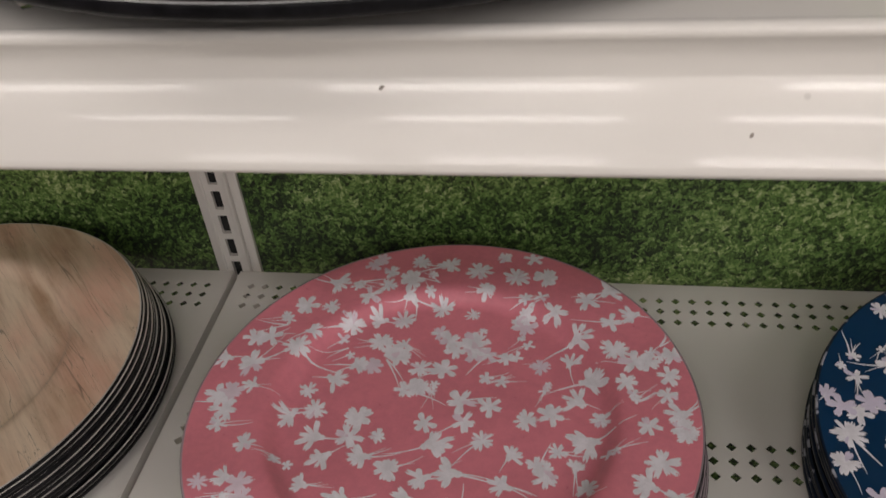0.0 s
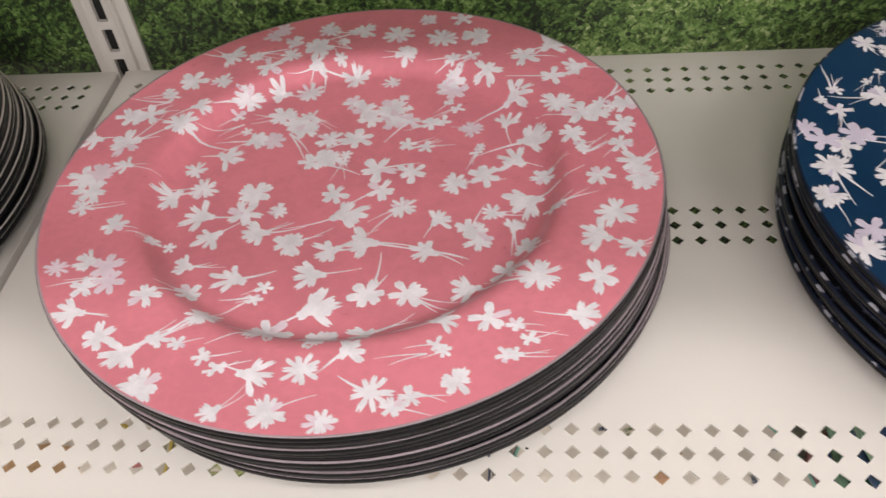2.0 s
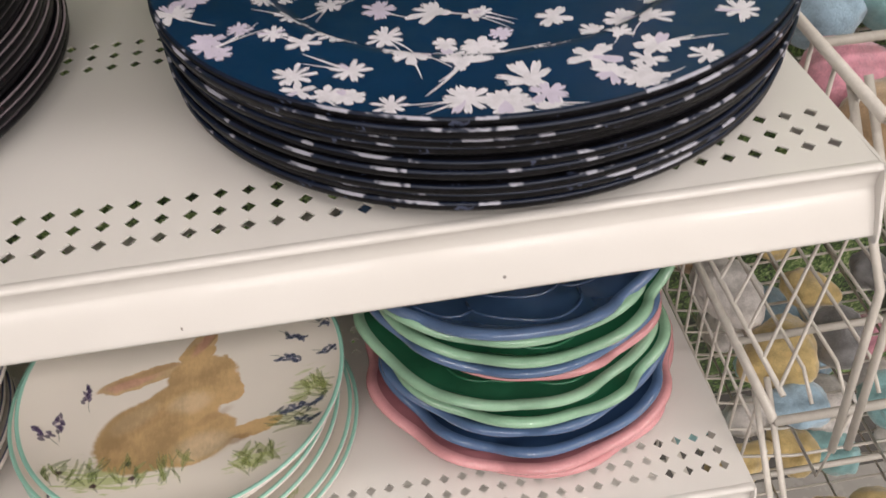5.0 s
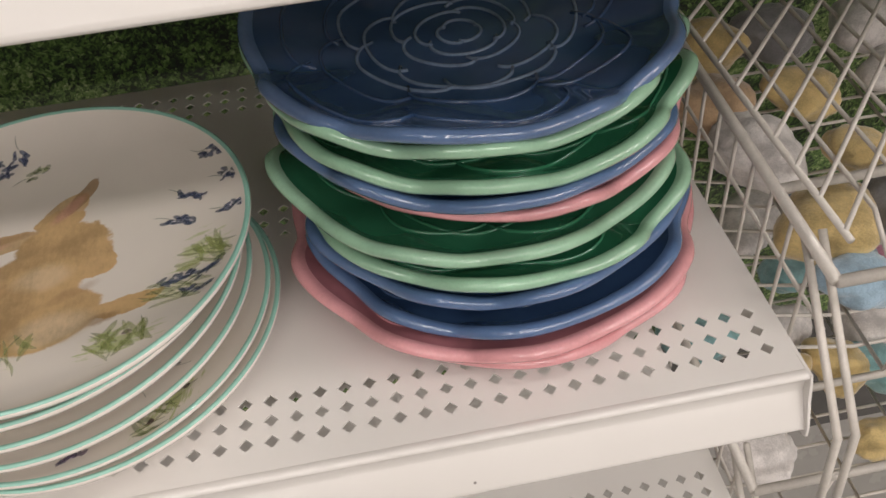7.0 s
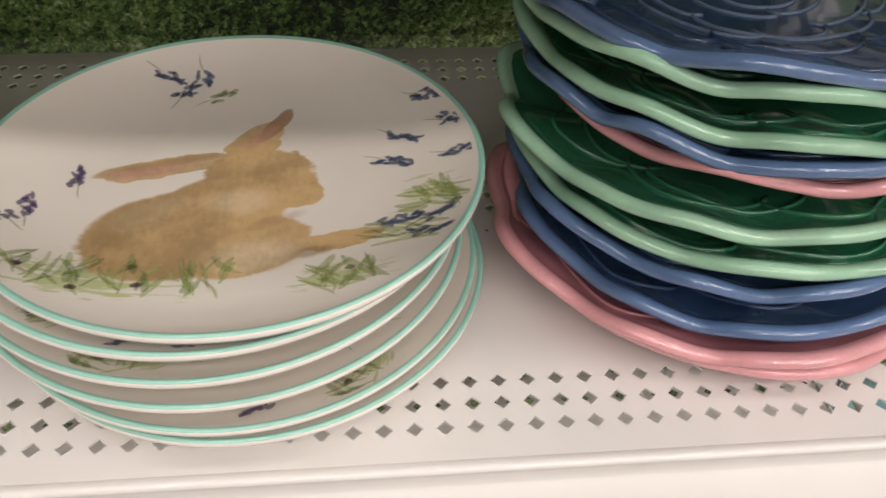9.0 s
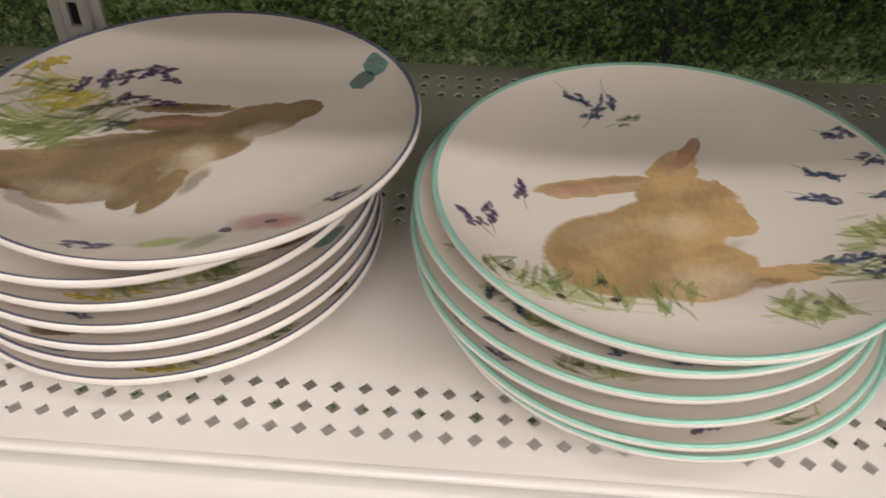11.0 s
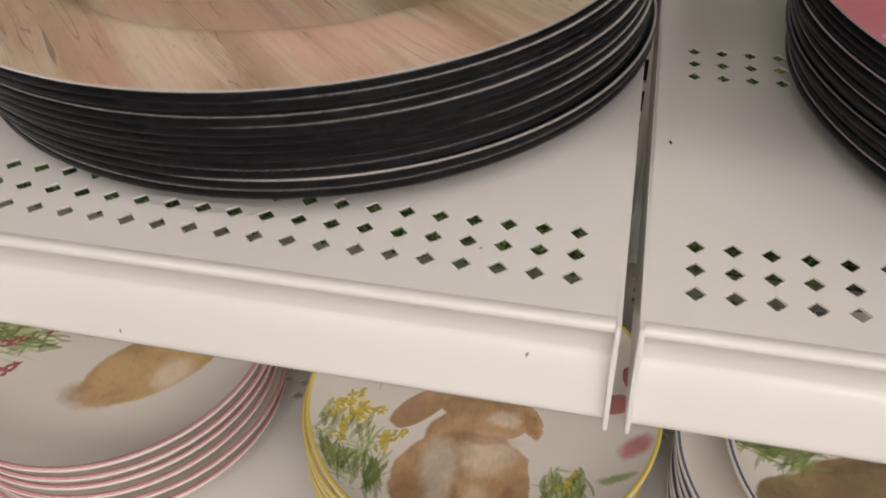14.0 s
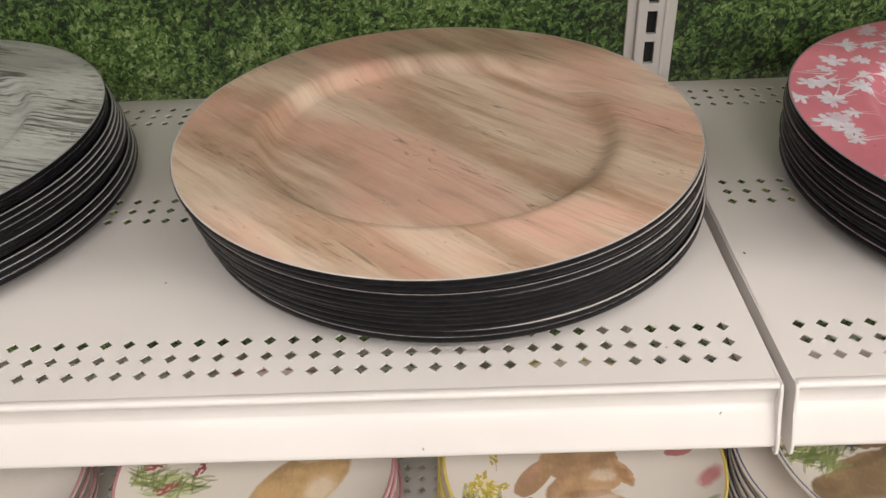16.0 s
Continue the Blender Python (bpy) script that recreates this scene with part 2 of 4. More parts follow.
EDGE_BLUE = worn_edge("navy_flecked_edge", (0.44, 0.44, 0.52, 1), 0.42, True)
EDGE_WOOD = worn_edge("wood_edge", (0.70, 0.65, 0.62, 1), 0.05)
EDGE_GREY = worn_edge("grey_edge", (0.55, 0.55, 0.55, 1), 0.05)
WOOD = wood_print("tan_wood_print", (0.19, 0.105, 0.06, 1), (0.47, 0.305, 0.205, 1), (0.76, 0.61, 0.47, 1), (0.74, 0.435, 0.335, 1), 0.785, 0.62)
GREY = wood_print("grey_wood_print", (0.08, 0.085, 0.085, 1), (0.54, 0.56, 0.54, 1), (0.70, 0.71, 0.69, 1), (0.64, 0.66, 0.63, 1), 0.38, 1.0, 0.95)
CHINA = plain("white_china", (0.87, 0.81, 0.755, 1), 0.16, 0, 0.5, 0.04, 20)


# ---------- mesh helpers ----------
def part(name, bm, material, parent=None, label="", smooth=True):
    me = bpy.data.meshes.new(name)
    bmesh.ops.recalc_face_normals(bm, faces=bm.faces[:])
    bm.to_mesh(me)
    bm.free()
    for m in material if isinstance(material, (list, tuple)) else [material]:
        me.materials.append(m)
    if smooth:
        for p in me.polygons:
            p.use_smooth = True
    ob = new(name, me)
    if parent:
        ob.parent = parent
    if label:
        ob["label"] = label
    return ob


def empty(name, x=0, y=0, z=0, turn=0):
    ob = new(name)
    ob.empty_display_size = 0.02
    ob.matrix_basis = pose(x, y, z, 0, 0, turn)
    return ob


def add_box(bm, x0, x1, y0, y1, z0, z1, bevel=0.0):
    vs = [bm.verts.new((x, y, z)) for z in (z0, z1) for y in (y0, y1) for x in (x0, x1)]
    fs = [bm.faces.new([vs[i] for i in f]) for f in ((0, 2, 3, 1), (4, 5, 7, 6), (0, 1, 5, 4), (2, 6, 7, 3), (0, 4, 6, 2), (1, 3, 7, 5))]
    if bevel:
        es = list({e for f in fs for e in f.edges})
        bmesh.ops.bevel(bm, geom=es, offset=bevel, segments=2, affect="EDGES", profile=0.6)


def add_tube(bm, pts, r, n=8, caps=True):
    """A round bar along points."""
    pts = [Vector(p) for p in pts]
    rings = []
    up = Vector((0.31, 0.17, 0.93))
    for i, p in enumerate(pts):
        d = (pts[min(i + 1, len(pts) - 1)] - pts[max(i - 1, 0)]).normalized()
        a = d.cross(up).normalized()
        b = d.cross(a)
        rings.append([bm.verts.new(p + (a * math.cos(k * math.tau / n) + b * math.sin(k * math.tau / n)) * r) for k in range(n)])
    for u, v in zip(rings, rings[1:]):
        for k in range(n):
            bm.faces.new((u[k], u[(k + 1) % n], v[(k + 1) % n], v[k]))
    if caps:
        bm.faces.new(rings[0][::-1])
        bm.faces.new(rings[-1])


def lathe(profile, slots, n=96, shape=None):
    """A turned plate from (r, z) stations; slots gives the material index of each band. shape(r, a) may move a point."""
    bm = bmesh.new()
    rings = []
    for r, z in profile:
        if r == 0:
            rings.append([bm.verts.new((0, 0, z))])
        else:
            ring = []
            for k in range(n):
                a = math.tau * k / n
                rr, zz = shape(r, z, a) if shape else (r, z)
                ring.append(bm.verts.new((rr * math.cos(a), rr * math.sin(a), zz)))
            rings.append(ring)
    for i, (u, v) in enumerate(zip(rings, rings[1:])):
        for k in range(n):
            j = (k + 1) % n
            if len(u) == 1 and len(v) == 1:
                continue
            f = bm.faces.new((u[0], v[k], v[j]) if len(u) == 1 else (u[k], v[0], u[j]) if len(v) == 1 else (u[k], v[k], v[j], u[j]))
            f.material_index = slots[min(i, len(slots) - 1)]
    return bm


# ---------- the shelves ----------
TOP_Z, MID_Z, LOW_Z, BASE_Z = 1.4474, 1.05, 0.7650, 0.59
PITCH = 0.01318
X_RIGHT, X_SEAM, X_END = 0.5172, -0.2699, 0.5025
FRONT, BACK = 0.193, 0.557


def deck_mesh(x0, x1, first, step):
    """Perforated deck: three bands of three rows of diamond holes, cut right through a folded sheet. The top is at z = 0."""
    bm = bmesh.new()
    hx, th = 0.0039, 0.0009
    xs = sorted(first + step * k for k in range(58))
    rows = [0.2135, 0.226, 0.2385, 0.365, 0.3775, 0.390, 0.512, 0.5245, 0.537]
    cy = 0.0125
    top = lambda x, y: bm.verts.new((x, y, 0))

    def slab(a, b, c, d):
        q = [top(a, c), top(b, c), top(b, d), top(a, d)]
        bm.faces.new(q)
        w = [bm.verts.new((v.co.x, v.co.y, -th)) for v in q]
        bm.faces.new(w[::-1])

    y = FRONT + 0.003
    for r in rows:
        lo, hi = r - cy / 2, r + cy / 2
        if lo - y > 1e-4:
            slab(x0, x1, y, lo)
        slab(x0, xs[0] - PITCH / 2, lo, hi)
        slab(xs[-1] + PITCH / 2, x1, lo, hi)
        for x in xs:
            c = [(x - PITCH / 2, lo), (x + PITCH / 2, lo), (x + PITCH / 2, hi), (x - PITCH / 2, hi)]
            d = [(x, r - hx), (x + hx, r), (x, r + hx), (x - hx, r)]
            layers = []
            for z in (0, -th):
                layers.append(([bm.verts.new((*p, z)) for p in c], [bm.verts.new((*p, z)) for p in d]))
            for cv, dv in layers:
                for i in range(4):
                    bm.faces.new((cv[i], cv[(i + 1) % 4], dv[i]))
                    bm.faces.new((cv[(i + 1) % 4], dv[(i + 1) % 4], dv[i]))
            for i in range(4):
                a, b = layers[0][1], layers[1][1]
                bm.faces.new((a[i], a[(i + 1) % 4], b[(i + 1) % 4], b[i]))
        y = hi
    slab(x0, x1, y, BACK)
    return bm


LIP = [(0.1970, 0.0), (0.1945, 0.0008), (0.1924, 0.0004), (0.1912, -0.0012), (0.1917, -0.0026), (0.1931, -0.0036), (0.1934, -0.0075), (0.1933, -0.0124),
       (0.1929, -0.0134), (0.1920, -0.0144), (0.1866, -0.0232), (0.1824, -0.0316), (0.1815, -0.0332), (0.1820, -0.0347), (0.1838, -0.0346), (0.1850, -0.0326)]


def lip_mesh(x0, x1):
    """The rolled front edge: a bead, a shaded cove and a flared label channel."""
    bm = bmesh.new()
    inner = [(y + 0.0014, z - 0.0006) for y, z in LIP]
    loop = LIP + inner[::-1]
    n = 12
    cols = [[bm.verts.new((x0 + (x1 - x0) * i / n, y, z)) for y, z in loop] for i in range(n + 1)]
    for u, v in zip(cols, cols[1:]):
        for k in range(len(loop)):
            j = (k + 1) % len(loop)
            bm.faces.new((u[k], u[j], v[j], v[k]))
    return bm


def cap_mesh(x):
    """The folded end plate of a shelf."""
    bm = bmesh.new()
    out = [(0.1916, 0.0008), (0.1896, -0.003), (0.1862, -0.0150), (0.1798, -0.0300), (0.1786, -0.0362), (0.1802, -0.0386), (0.1860, -0.0380), (0.215, -0.036), (0.552, -0.030), (0.556, -0.001), (0.300, -0.001), (0.1970, 0.0003)]
    a = [bm.verts.new((x - 0.0009, y, z)) for y, z in out]
    b = [bm.verts.new((x + 0.0009, y, z)) for y, z in out]
    bm.faces.new(a[::-1])
    bm.faces.new(b)
    for k in range(len(out)):
        j = (k + 1) % len(out)
        bm.faces.new((a[k], a[j], b[j], b[k]))
    bmesh.ops.bevel(bm, geom=[e for e in bm.edges if abs(e.verts[0].co.x - e.verts[1].co.x) < 1e-6], offset=0.0004, segments=1, affect="EDGES")
    return bm


def shelf_section(z, x0, x1, first, step, label):
    s = tagged(empty("store_shelf", 0, 0, z), label, "shelf", "shelves of the fixture")
    part("deck", deck_mesh(x0 + 0.0012, x1 - 0.0012, first, step), WHITE, s, smooth=False)
    part("front_lip", lip_mesh(x0 + 0.0018, x1 - 0.0018), WHITE, s, "rolled white front lip")
    for x in (x0 + 0.0009, x1 - 0.0009):
        part("end_plate", cap_mesh(x), WHITE, s, smooth=False)
    bm = bmesh.new()
    add_box(bm, x0 + 0.003, x1 - 0.003, 0.340, 0.343, -0.026, -0.0018)
    part("stiffener", bm, WHITE, s, smooth=False)
    return s


right = shelf_section(MID_Z, X_SEAM + 0.0035, X_RIGHT, X_END, -PITCH, "white powder-coated steel shelf with diamond perforations and scuffs")
left = shelf_section(MID_Z, X_SEAM - 0.0023 - 0.7860, X_SEAM - 0.0023, -0.2904, -PITCH, "white steel shelf with diamond holes, butted to its neighbour")
for z in (TOP_Z, LOW_Z, BASE_Z):
    dy = -0.0012 if z < MID_Z else 0
    copy_thing(right, pose(0, dy, z))
    copy_thing(left, pose(0.002 if z == LOW_Z else 0, dy - (0.004 if z == LOW_Z else 0), z))


def upright(x):
    """Slotted post that carries the shelves."""
    u = tagged(empty("shelf_upright", x, 0, 0), "white slotted steel upright against the hedge panel", "upright", "uprights of the fixture")
    bm = bmesh.new()
    w, h, pitch, yf = 0.0042, 0.0097, 0.0260, 0.5590
    z0 = 0.4652
    half = 0.0095
    for i in range(48):
        za, zb = z0 + i * pitch, z0 + (i + 1) * pitch
        zc = (za + zb) / 2
        o = [(-half, za), (half, za), (half, zb), (-half, zb)]
        d = [(-w, zc - h), (w, zc - h), (w, zc + h), (-w, zc + h)]
        ov = [bm.verts.new((p, yf, q)) for p, q in o]
        dv = [bm.verts.new((p, yf, q)) for p, q in d]
        ev = [bm.verts.new((p, yf + 0.004, q)) for p, q in d]
        for k in range(4):
            j = (k + 1) % 4
            bm.faces.new((ov[k], ov[j], dv[j], dv[k]))
            bm.faces.new((dv[k], dv[j], ev[j], ev[k]))
    bmesh.ops.remove_doubles(bm, verts=bm.verts[:], dist=1e-5)
    part("slotted_face", bm, WHITE, u, smooth=False)
    for s in (-1, 1):
        bm = bmesh.new()
        add_box(bm, min(s * half, s * 0.0125), max(s * half, s * 0.0125), 0.5578, 0.567, z0, 1.67, 0.0006)
        add_box(bm, min(s * 0.0125, s * 0.0205), max(s * 0.0125, s * 0.0205), 0.5625, 0.567, z0, 1.67, 0.0006)
        part("flange", bm, WHITE, u)
    # near-black strip in place of the shade inside the hollow post
    bm = bmesh.new()
    add_box(bm, -half, half, 0.5640, 0.5665, z0, 1.67)
    part("slot_shade_strip", bm, SLOT_SHADE, u, "near-black strip painted as the shade inside the slots", smooth=False)
    return u


upright(X_SEAM + 0.0015)
upright(X_SEAM - 0.7895)
upright(X_RIGHT + 0.004)

bm = bmesh.new()
add_box(bm, -1.30, 1.45, 0.5672, 0.5772, 0.30, 1.75)
tagged(part("back_panel", bm, HEDGE, smooth=False), "printed hedge sheet covering the back of the fixture", "wall panel", kind="structure")
bm = bmesh.new()
add_box(bm, -1.30, 1.45, 0.578, 0.62, 0.0, 1.80)
tagged(part("wall_north", bm, BACKING, smooth=False), "grey backing wall of the fixture", "wall", kind="structure")
bm = bmesh.new()
add_box(bm, X_SEAM - 0.788, X_RIGHT, 0.20, 0.56, 0.0, 0.10, 0.004)
tagged(part("kick_plate", bm, WHITE), "white steel plinth under the shelves", "plinth", kind="structure")

# unseen store shell around, added to close the room; its tones set the bounce light
FLOOR = plain("vinyl_floor", (0.40, 0.38, 0.355, 1), 0.25, 0, 0.2, 0.08, 3)
CEIL = plain("ceiling_tile", (0.62, 0.61, 0.59, 1), 0.8, 0, 0, 0.05, 5)
PAINT = plain("bounce_wall", (0.36, 0.345, 0.33, 1), 0.6, 0, 0, 0.05, 3)
for nm, box, mat, lab in (("floor", (-6, 6, -6, 3, -0.05, 0), FLOOR, "unseen pale vinyl store floor"), ("ceiling", (-6, 6, -6, 3, 3.60, 3.65), CEIL, "unseen white tiled store ceiling"),
                          ("wall_south", (-6, 6, -6.1, -6, 0, 3.6), PAINT, "unseen dull beige far wall, added to bounce light"), ("wall_west", (-6.1, -6, -6, 3, 0, 3.6), PAINT, "unseen dull beige wall, added to bounce light"),
                          ("wall_east", (6, 6.1, -6, 3, 0, 3.6), PAINT, "unseen dull beige wall, added to bounce light"), ("wall_far_north", (-6, 6, 3, 3.1, 0, 3.6), PAINT, "unseen dull beige wall, added to bounce light")):
    bm = bmesh.new()
    add_box(bm, *box)
    tagged(part(nm, bm, mat, smooth=False), lab, nm.split("_")[0], kind="structure")

# ceiling lamps
TUBE = bpy.data.materials.new("lamp_diffuser")
TUBE.use_nodes = True
TUBE.node_tree.nodes["Principled BSDF"].inputs["Emission Color"].default_value = (1, 0.928, 0.882, 1)
TUBE.node_tree.nodes["Principled BSDF"].inputs["Emission Strength"].default_value = 3.0
for ix in range(-2, 3):
    for iy, watts in ((-0.55, 10.0), (-1.95, 29.0), (-3.4, 30.0), (-4.9, 26.0)):
        cx, cy = ix * 1.75 + 1.4, iy
        l = tagged(empty("ceiling_light", cx, cy, 3.585), "long fluorescent ceiling light with a white frame", "ceiling light", "ceiling lights")
        bm = bmesh.new()
        add_box(bm, -0.62, 0.62, -0.16, 0.16, 0.0, 0.014)
        part("frame", bm, CEIL, l, smooth=False)
        bm = bmesh.new()
        add_box(bm, -0.60, 0.60, -0.14, 0.14, -0.006, -0.001)
        part("diffuser", bm, TUBE, l, "glowing diffuser", smooth=False)
        a = bpy.data.lights.new("ceiling_lamp", "AREA")
        a.shape, a.size, a.size_y, a.energy, a.color = "RECTANGLE", 1.2, 0.28, watts * (1 + 0.22 * ix), (1, 0.928, 0.882)
        la = new("ceiling_lamp", a)
        la.location = (cx, cy, 3.570)

# ---------- charger plates ----------
TOPLINE = [(0, .0020), (.06, .0020), (.1035, .0021), (.1072, .0030), (.1109, .0062), (.1145, .0103), (.1177, .0122), (.1225, .0128), (.1318, .0129), (.1521, .0134), (.1622, .0140), (.1660, .0145)]
CHARGER = TOPLINE + [(.1672, .0145), (.1676, .0138), (.1675, .0114), (.1669, .0103), (.1655, .0104), (.1521, .0109), (.1247, .0096), (.1146, .0057), (.1085, .0006), (.1055, 0.0), (.1004, 0.0), (.0984, .0006), (0, .0006)]
CH_SLOTS = [0] * 11 + [1] + [2] * 13
CH_WRAPPED = [0] * 11 + [1] * 2 + [2] * 12
RISE = 0.00423


def charger_z(r):
    for (a, za), (b, zb) in zip(TOPLINE, TOPLINE[1:]):
        if r <= b:
            return za + (zb - za) * (r - a) / (b - a)
    return TOPLINE[-1][1]


class Blossoms:
    """Printed flowers that lie on a charger plate."""

    def __init__(self, seed, spread, flat, down):
        self.flat, self.down = flat, down
        self.bm = bmesh.new()
        self.r = random.Random(seed)
        self.spread = spread
        self.n = 0

    def vert(self, p, lift):
        r = p.length
        if r > 0.1656:
            p = p * (0.1656 / r)
            r = 0.1656
        return self.bm.verts.new((p.x, p.y, charger_z(r) + lift))

    def poly(self, pts, slot, mid=None):
        self.n += 1
        lift = 0.00024 + (self.n % 40) * 0.000006
        ring = [self.vert(p, lift) for p in pts]
        c = self.vert(mid if mid is not None else sum(pts, Vector((0, 0))) / len(pts), lift + 0.00003)
        for k in range(len(ring)):
            f = self.bm.faces.new((c, ring[k], ring[(k + 1) % len(ring)]))
            f.material_index = slot

    def petal(self, c, a, ln, w, slot):
        d, s = Vector((math.cos(a), math.sin(a))), Vector((-math.sin(a), math.cos(a)))
        u = self.r.uniform
        notch = u(0.02, 0.24)
        prof = [(0.0, 0.34), (0.24, 0.60), (0.50, 0.92), (0.76, 1.0), (0.93, 0.78), (1.03, 0.40)]
        pts = [c + d * ln * f * u(0.95, 1.05) + s * w * g * 0.5 * u(0.82, 1.15) for f, g in prof]
        pts += [c + d * ln * (1.03 - notch)]
        pts += [c + d * ln * f * u(0.95, 1.05) - s * w * g * 0.5 * u(0.82, 1.15) for f, g in prof[::-1]]
        self.poly(pts, slot, c + d * ln * 0.55)

    def heart(self, c, rad, slot):
        self.poly([c + Vector((math.cos(k * math.tau / 9), math.sin(k * math.tau / 9))) * rad * self.r.uniform(0.85, 1.15) for k in range(9)], slot)

    def stem(self, a, ang, ln, w):
        bend = self.r.uniform(-0.5, 0.5)
        pts, n = [], 7
        p = a.copy()
        left, right = [], []
        for k in range(n):
            t = k / (n - 1)
            d = Vector((math.cos(ang + bend * t), math.sin(ang + bend * t)))
            s = Vector((-d.y, d.x))
            ww = w * (1 - 0.75 * t)
            left.append(p + s * ww / 2)
            right.append(p - s * ww / 2)
            p = p + d * ln / (n - 1)
        self.n += 1
        lift = 0.00022 + (self.n % 40) * 0.000006
        lv, rv = [self.vert(q, lift) for q in left], [self.vert(q, lift) for q in right]
        for k in range(n - 1):
            self.bm.faces.new((lv[k], rv[k], rv[k + 1], lv[k + 1]))

    def flower(self, c, size, kind=None):
        r = self.r
        kind = kind or r.choice("ccdsssbbcd")
        slot = 1 if r.random() < self.spread else 0
        lie = r.choice((0, math.pi)) + r.gauss(0.15, 0.42) if r.random() < self.flat else self.down + r.gauss(0, 0.7)
        def daisy(q, rad, m, wide, at):
            self.heart(q, rad * 0.36, at)
            turn = r.uniform(0, math.tau)
            for j in range(m):
                self.petal(q, turn + j * math.tau / m + r.uniform(-0.16, 0.16), rad * r.uniform(0.76, 1.10), rad * wide * r.uniform(0.80, 1.15), 1 if r.random() < 0.10 else at)

        if kind == "k":
            for k in range(r.randint(3, 4)):
                q = c + Vector((r.uniform(-1, 1), r.uniform(-0.7, 0.7))) * size * 1.15
                daisy(q, size * r.uniform(0.70, 0.90), r.randint(5, 7), 0.54, 1 if r.random() < self.spread * 2.5 else 0)
        elif kind == "c":
            daisy(c, size * 1.04, r.randint(5, 7), 0.53, slot)
        elif kind == "d":
            daisy(c, size * 0.92, r.randint(9, 12), 0.33, slot)
        elif kind == "s":
            m = r.randint(5, 6)
            self.heart(c, size * 0.36, slot)
            for k in range(m):
                self.petal(c, lie + (k / (m - 1) - 0.5) * 2.5 + r.uniform(-.14, .14), size * r.uniform(0.85, 1.35), size * r.uniform(0.30, 0.46), slot)
            self.petal(c, lie + math.pi + r.uniform(-.5, .5), size * 0.6, size * 0.45, slot)
        else:
            for k in range(2):
                q = c + Vector((r.uniform(-1, 1), r.uniform(-1, 1))) * size * 0.95
                daisy(q, size * r.uniform(0.48, 0.66), r.randint(4, 6), 0.55, slot)
                self.stem(q, lie + math.pi + r.uniform(-0.3, 0.3), size * r.uniform(1.2, 2.4), size * 0.11)
        if kind in "sbk" or r.random() < 0.5:
            for k in range(r.choice((1, 1, 2, 3))):
                self.stem(c, lie + math.pi + r.uniform(-0.35, 0.35), size * r.uniform(1.5, 3.2), size * r.uniform(0.10, 0.20))


def print_flowers(seed, spread, spots, size, gap, total, flat, down):
    """Sets flowers at the chosen spots (mm) and fills the rest of the plate evenly with smaller ones."""
    b = Blossoms(seed, spread, flat, down)
    done = []
    for x, y in spots:
        p = Vector((x, y)) / 1000
        if p.length > 0.160:
            p *= 0.160 / p.length
        b.flower(p, size * b.r.uniform(0.85, 1.15), b.r.choice("cskdsckd"))
        done.append(p)
    for k in range(4000):
        if len(done) >= total:
            break
        p = Vector((b.r.uniform(-1, 1), b.r.uniform(-1, 1))) * 0.162
        if p.length < 0.162 and all((p - q).length > gap for q in done):
            b.flower(p, size * b.r.uniform(0.60, 0.95))
            done.append(p)
    return b.bm


PINK_SPOTS = [(-11, 142), (13, 136), (42, 130), (-65, 139), (-39, 124), (111, 117), (-114, 90), (-77, 79), (-40, 89), (-12, 103), (43, 94), (72, 94), (88, 71), (114, 58), (138, 44), (-138, 54), (-138, 29), (-110, 48), (-80, 28), (-46, 49), (2, 67), (-3, 42), (27, 59), (97, 36), (73, 7), (-31, 21), (12, 14), (-55, -4), (-137, -6), (-80, -23), (-3, -23), (98, -14), (151, -14), (66, -37), (140, -35), (13, -44), (-10, -66), (-51, -69), (46, -51), (-112, -78), (-9, -89), (38, -79), (101, -77), (129, -78), (-26, -105), (-86, -123), (-3, -132), (29, -144), (-14, -155)]
BLUE_SPOTS = [(-29, 9), (-30, -21), (-2, -18), (27, -44), (-54, -50), (-54, -76), (-27, -58), (67, -47), (78, -69), (57, -86), (113, -60), (55, -14), (135, 13), (84, 10), (46, 49), (-69, -9), (-120, -2), (-98, 47), (-136, 31), (-150, 6), (-153, -53), (-143, -40), (-129, -87), (-95, -64), (-75, -85), (-96, -118), (-72, -119), (-85, -137), (-59, -151), (-28, -151), (0, -143), (39, -144), (52, -161), (29, -131), (-25, -123), (-15, -101), (16, -110), (-48, -106), (57, -128), (102, -110), (-1, -167), (150, -37), (185, 41), (109, 14)]


def charger_stack(x, y, z, count, mats, label, top_label, group, jitter, seed, lean=(0, 0), slots=CH_SLOTS):
    """A stack of nested plates; only the topmost shows its printed face."""
    r = random.Random(seed)
    # lower plates: upper faces coloured black too, as the shade in the gaps
    first = tagged(part("charger_plate", lathe(CHARGER, slots, 112), [mats[2], mats[1], mats[2]]), label, "charger plate", group)
    plates = [first]
    for k in range(count - 1):
        t = 1 - k / (count - 1)
        m = pose(x + lean[0] * t + r.gauss(0, jitter), y + lean[1] * t + r.gauss(0, jitter), z + 0.0002 + RISE * k * (1.20 - 0.20 * k / (count - 1)) + r.uniform(-0.0004, 0.0004), r.gauss(0, 0.10), r.gauss(0, 0.10), r.uniform(0, 360))
        if k == 0:
            first.matrix_basis = pose(x + lean[0], y + lean[1], z + 0.0002)
        else:
            plates.append(copy_thing(first, m))
    top = tagged(part("charger_plate", lathe(CHARGER, slots, 160), mats), top_label, "charger plate", group)
    top.matrix_basis = pose(x, y, z + 0.0002 + RISE * (count - 1))
    plates.append(top)
    return plates


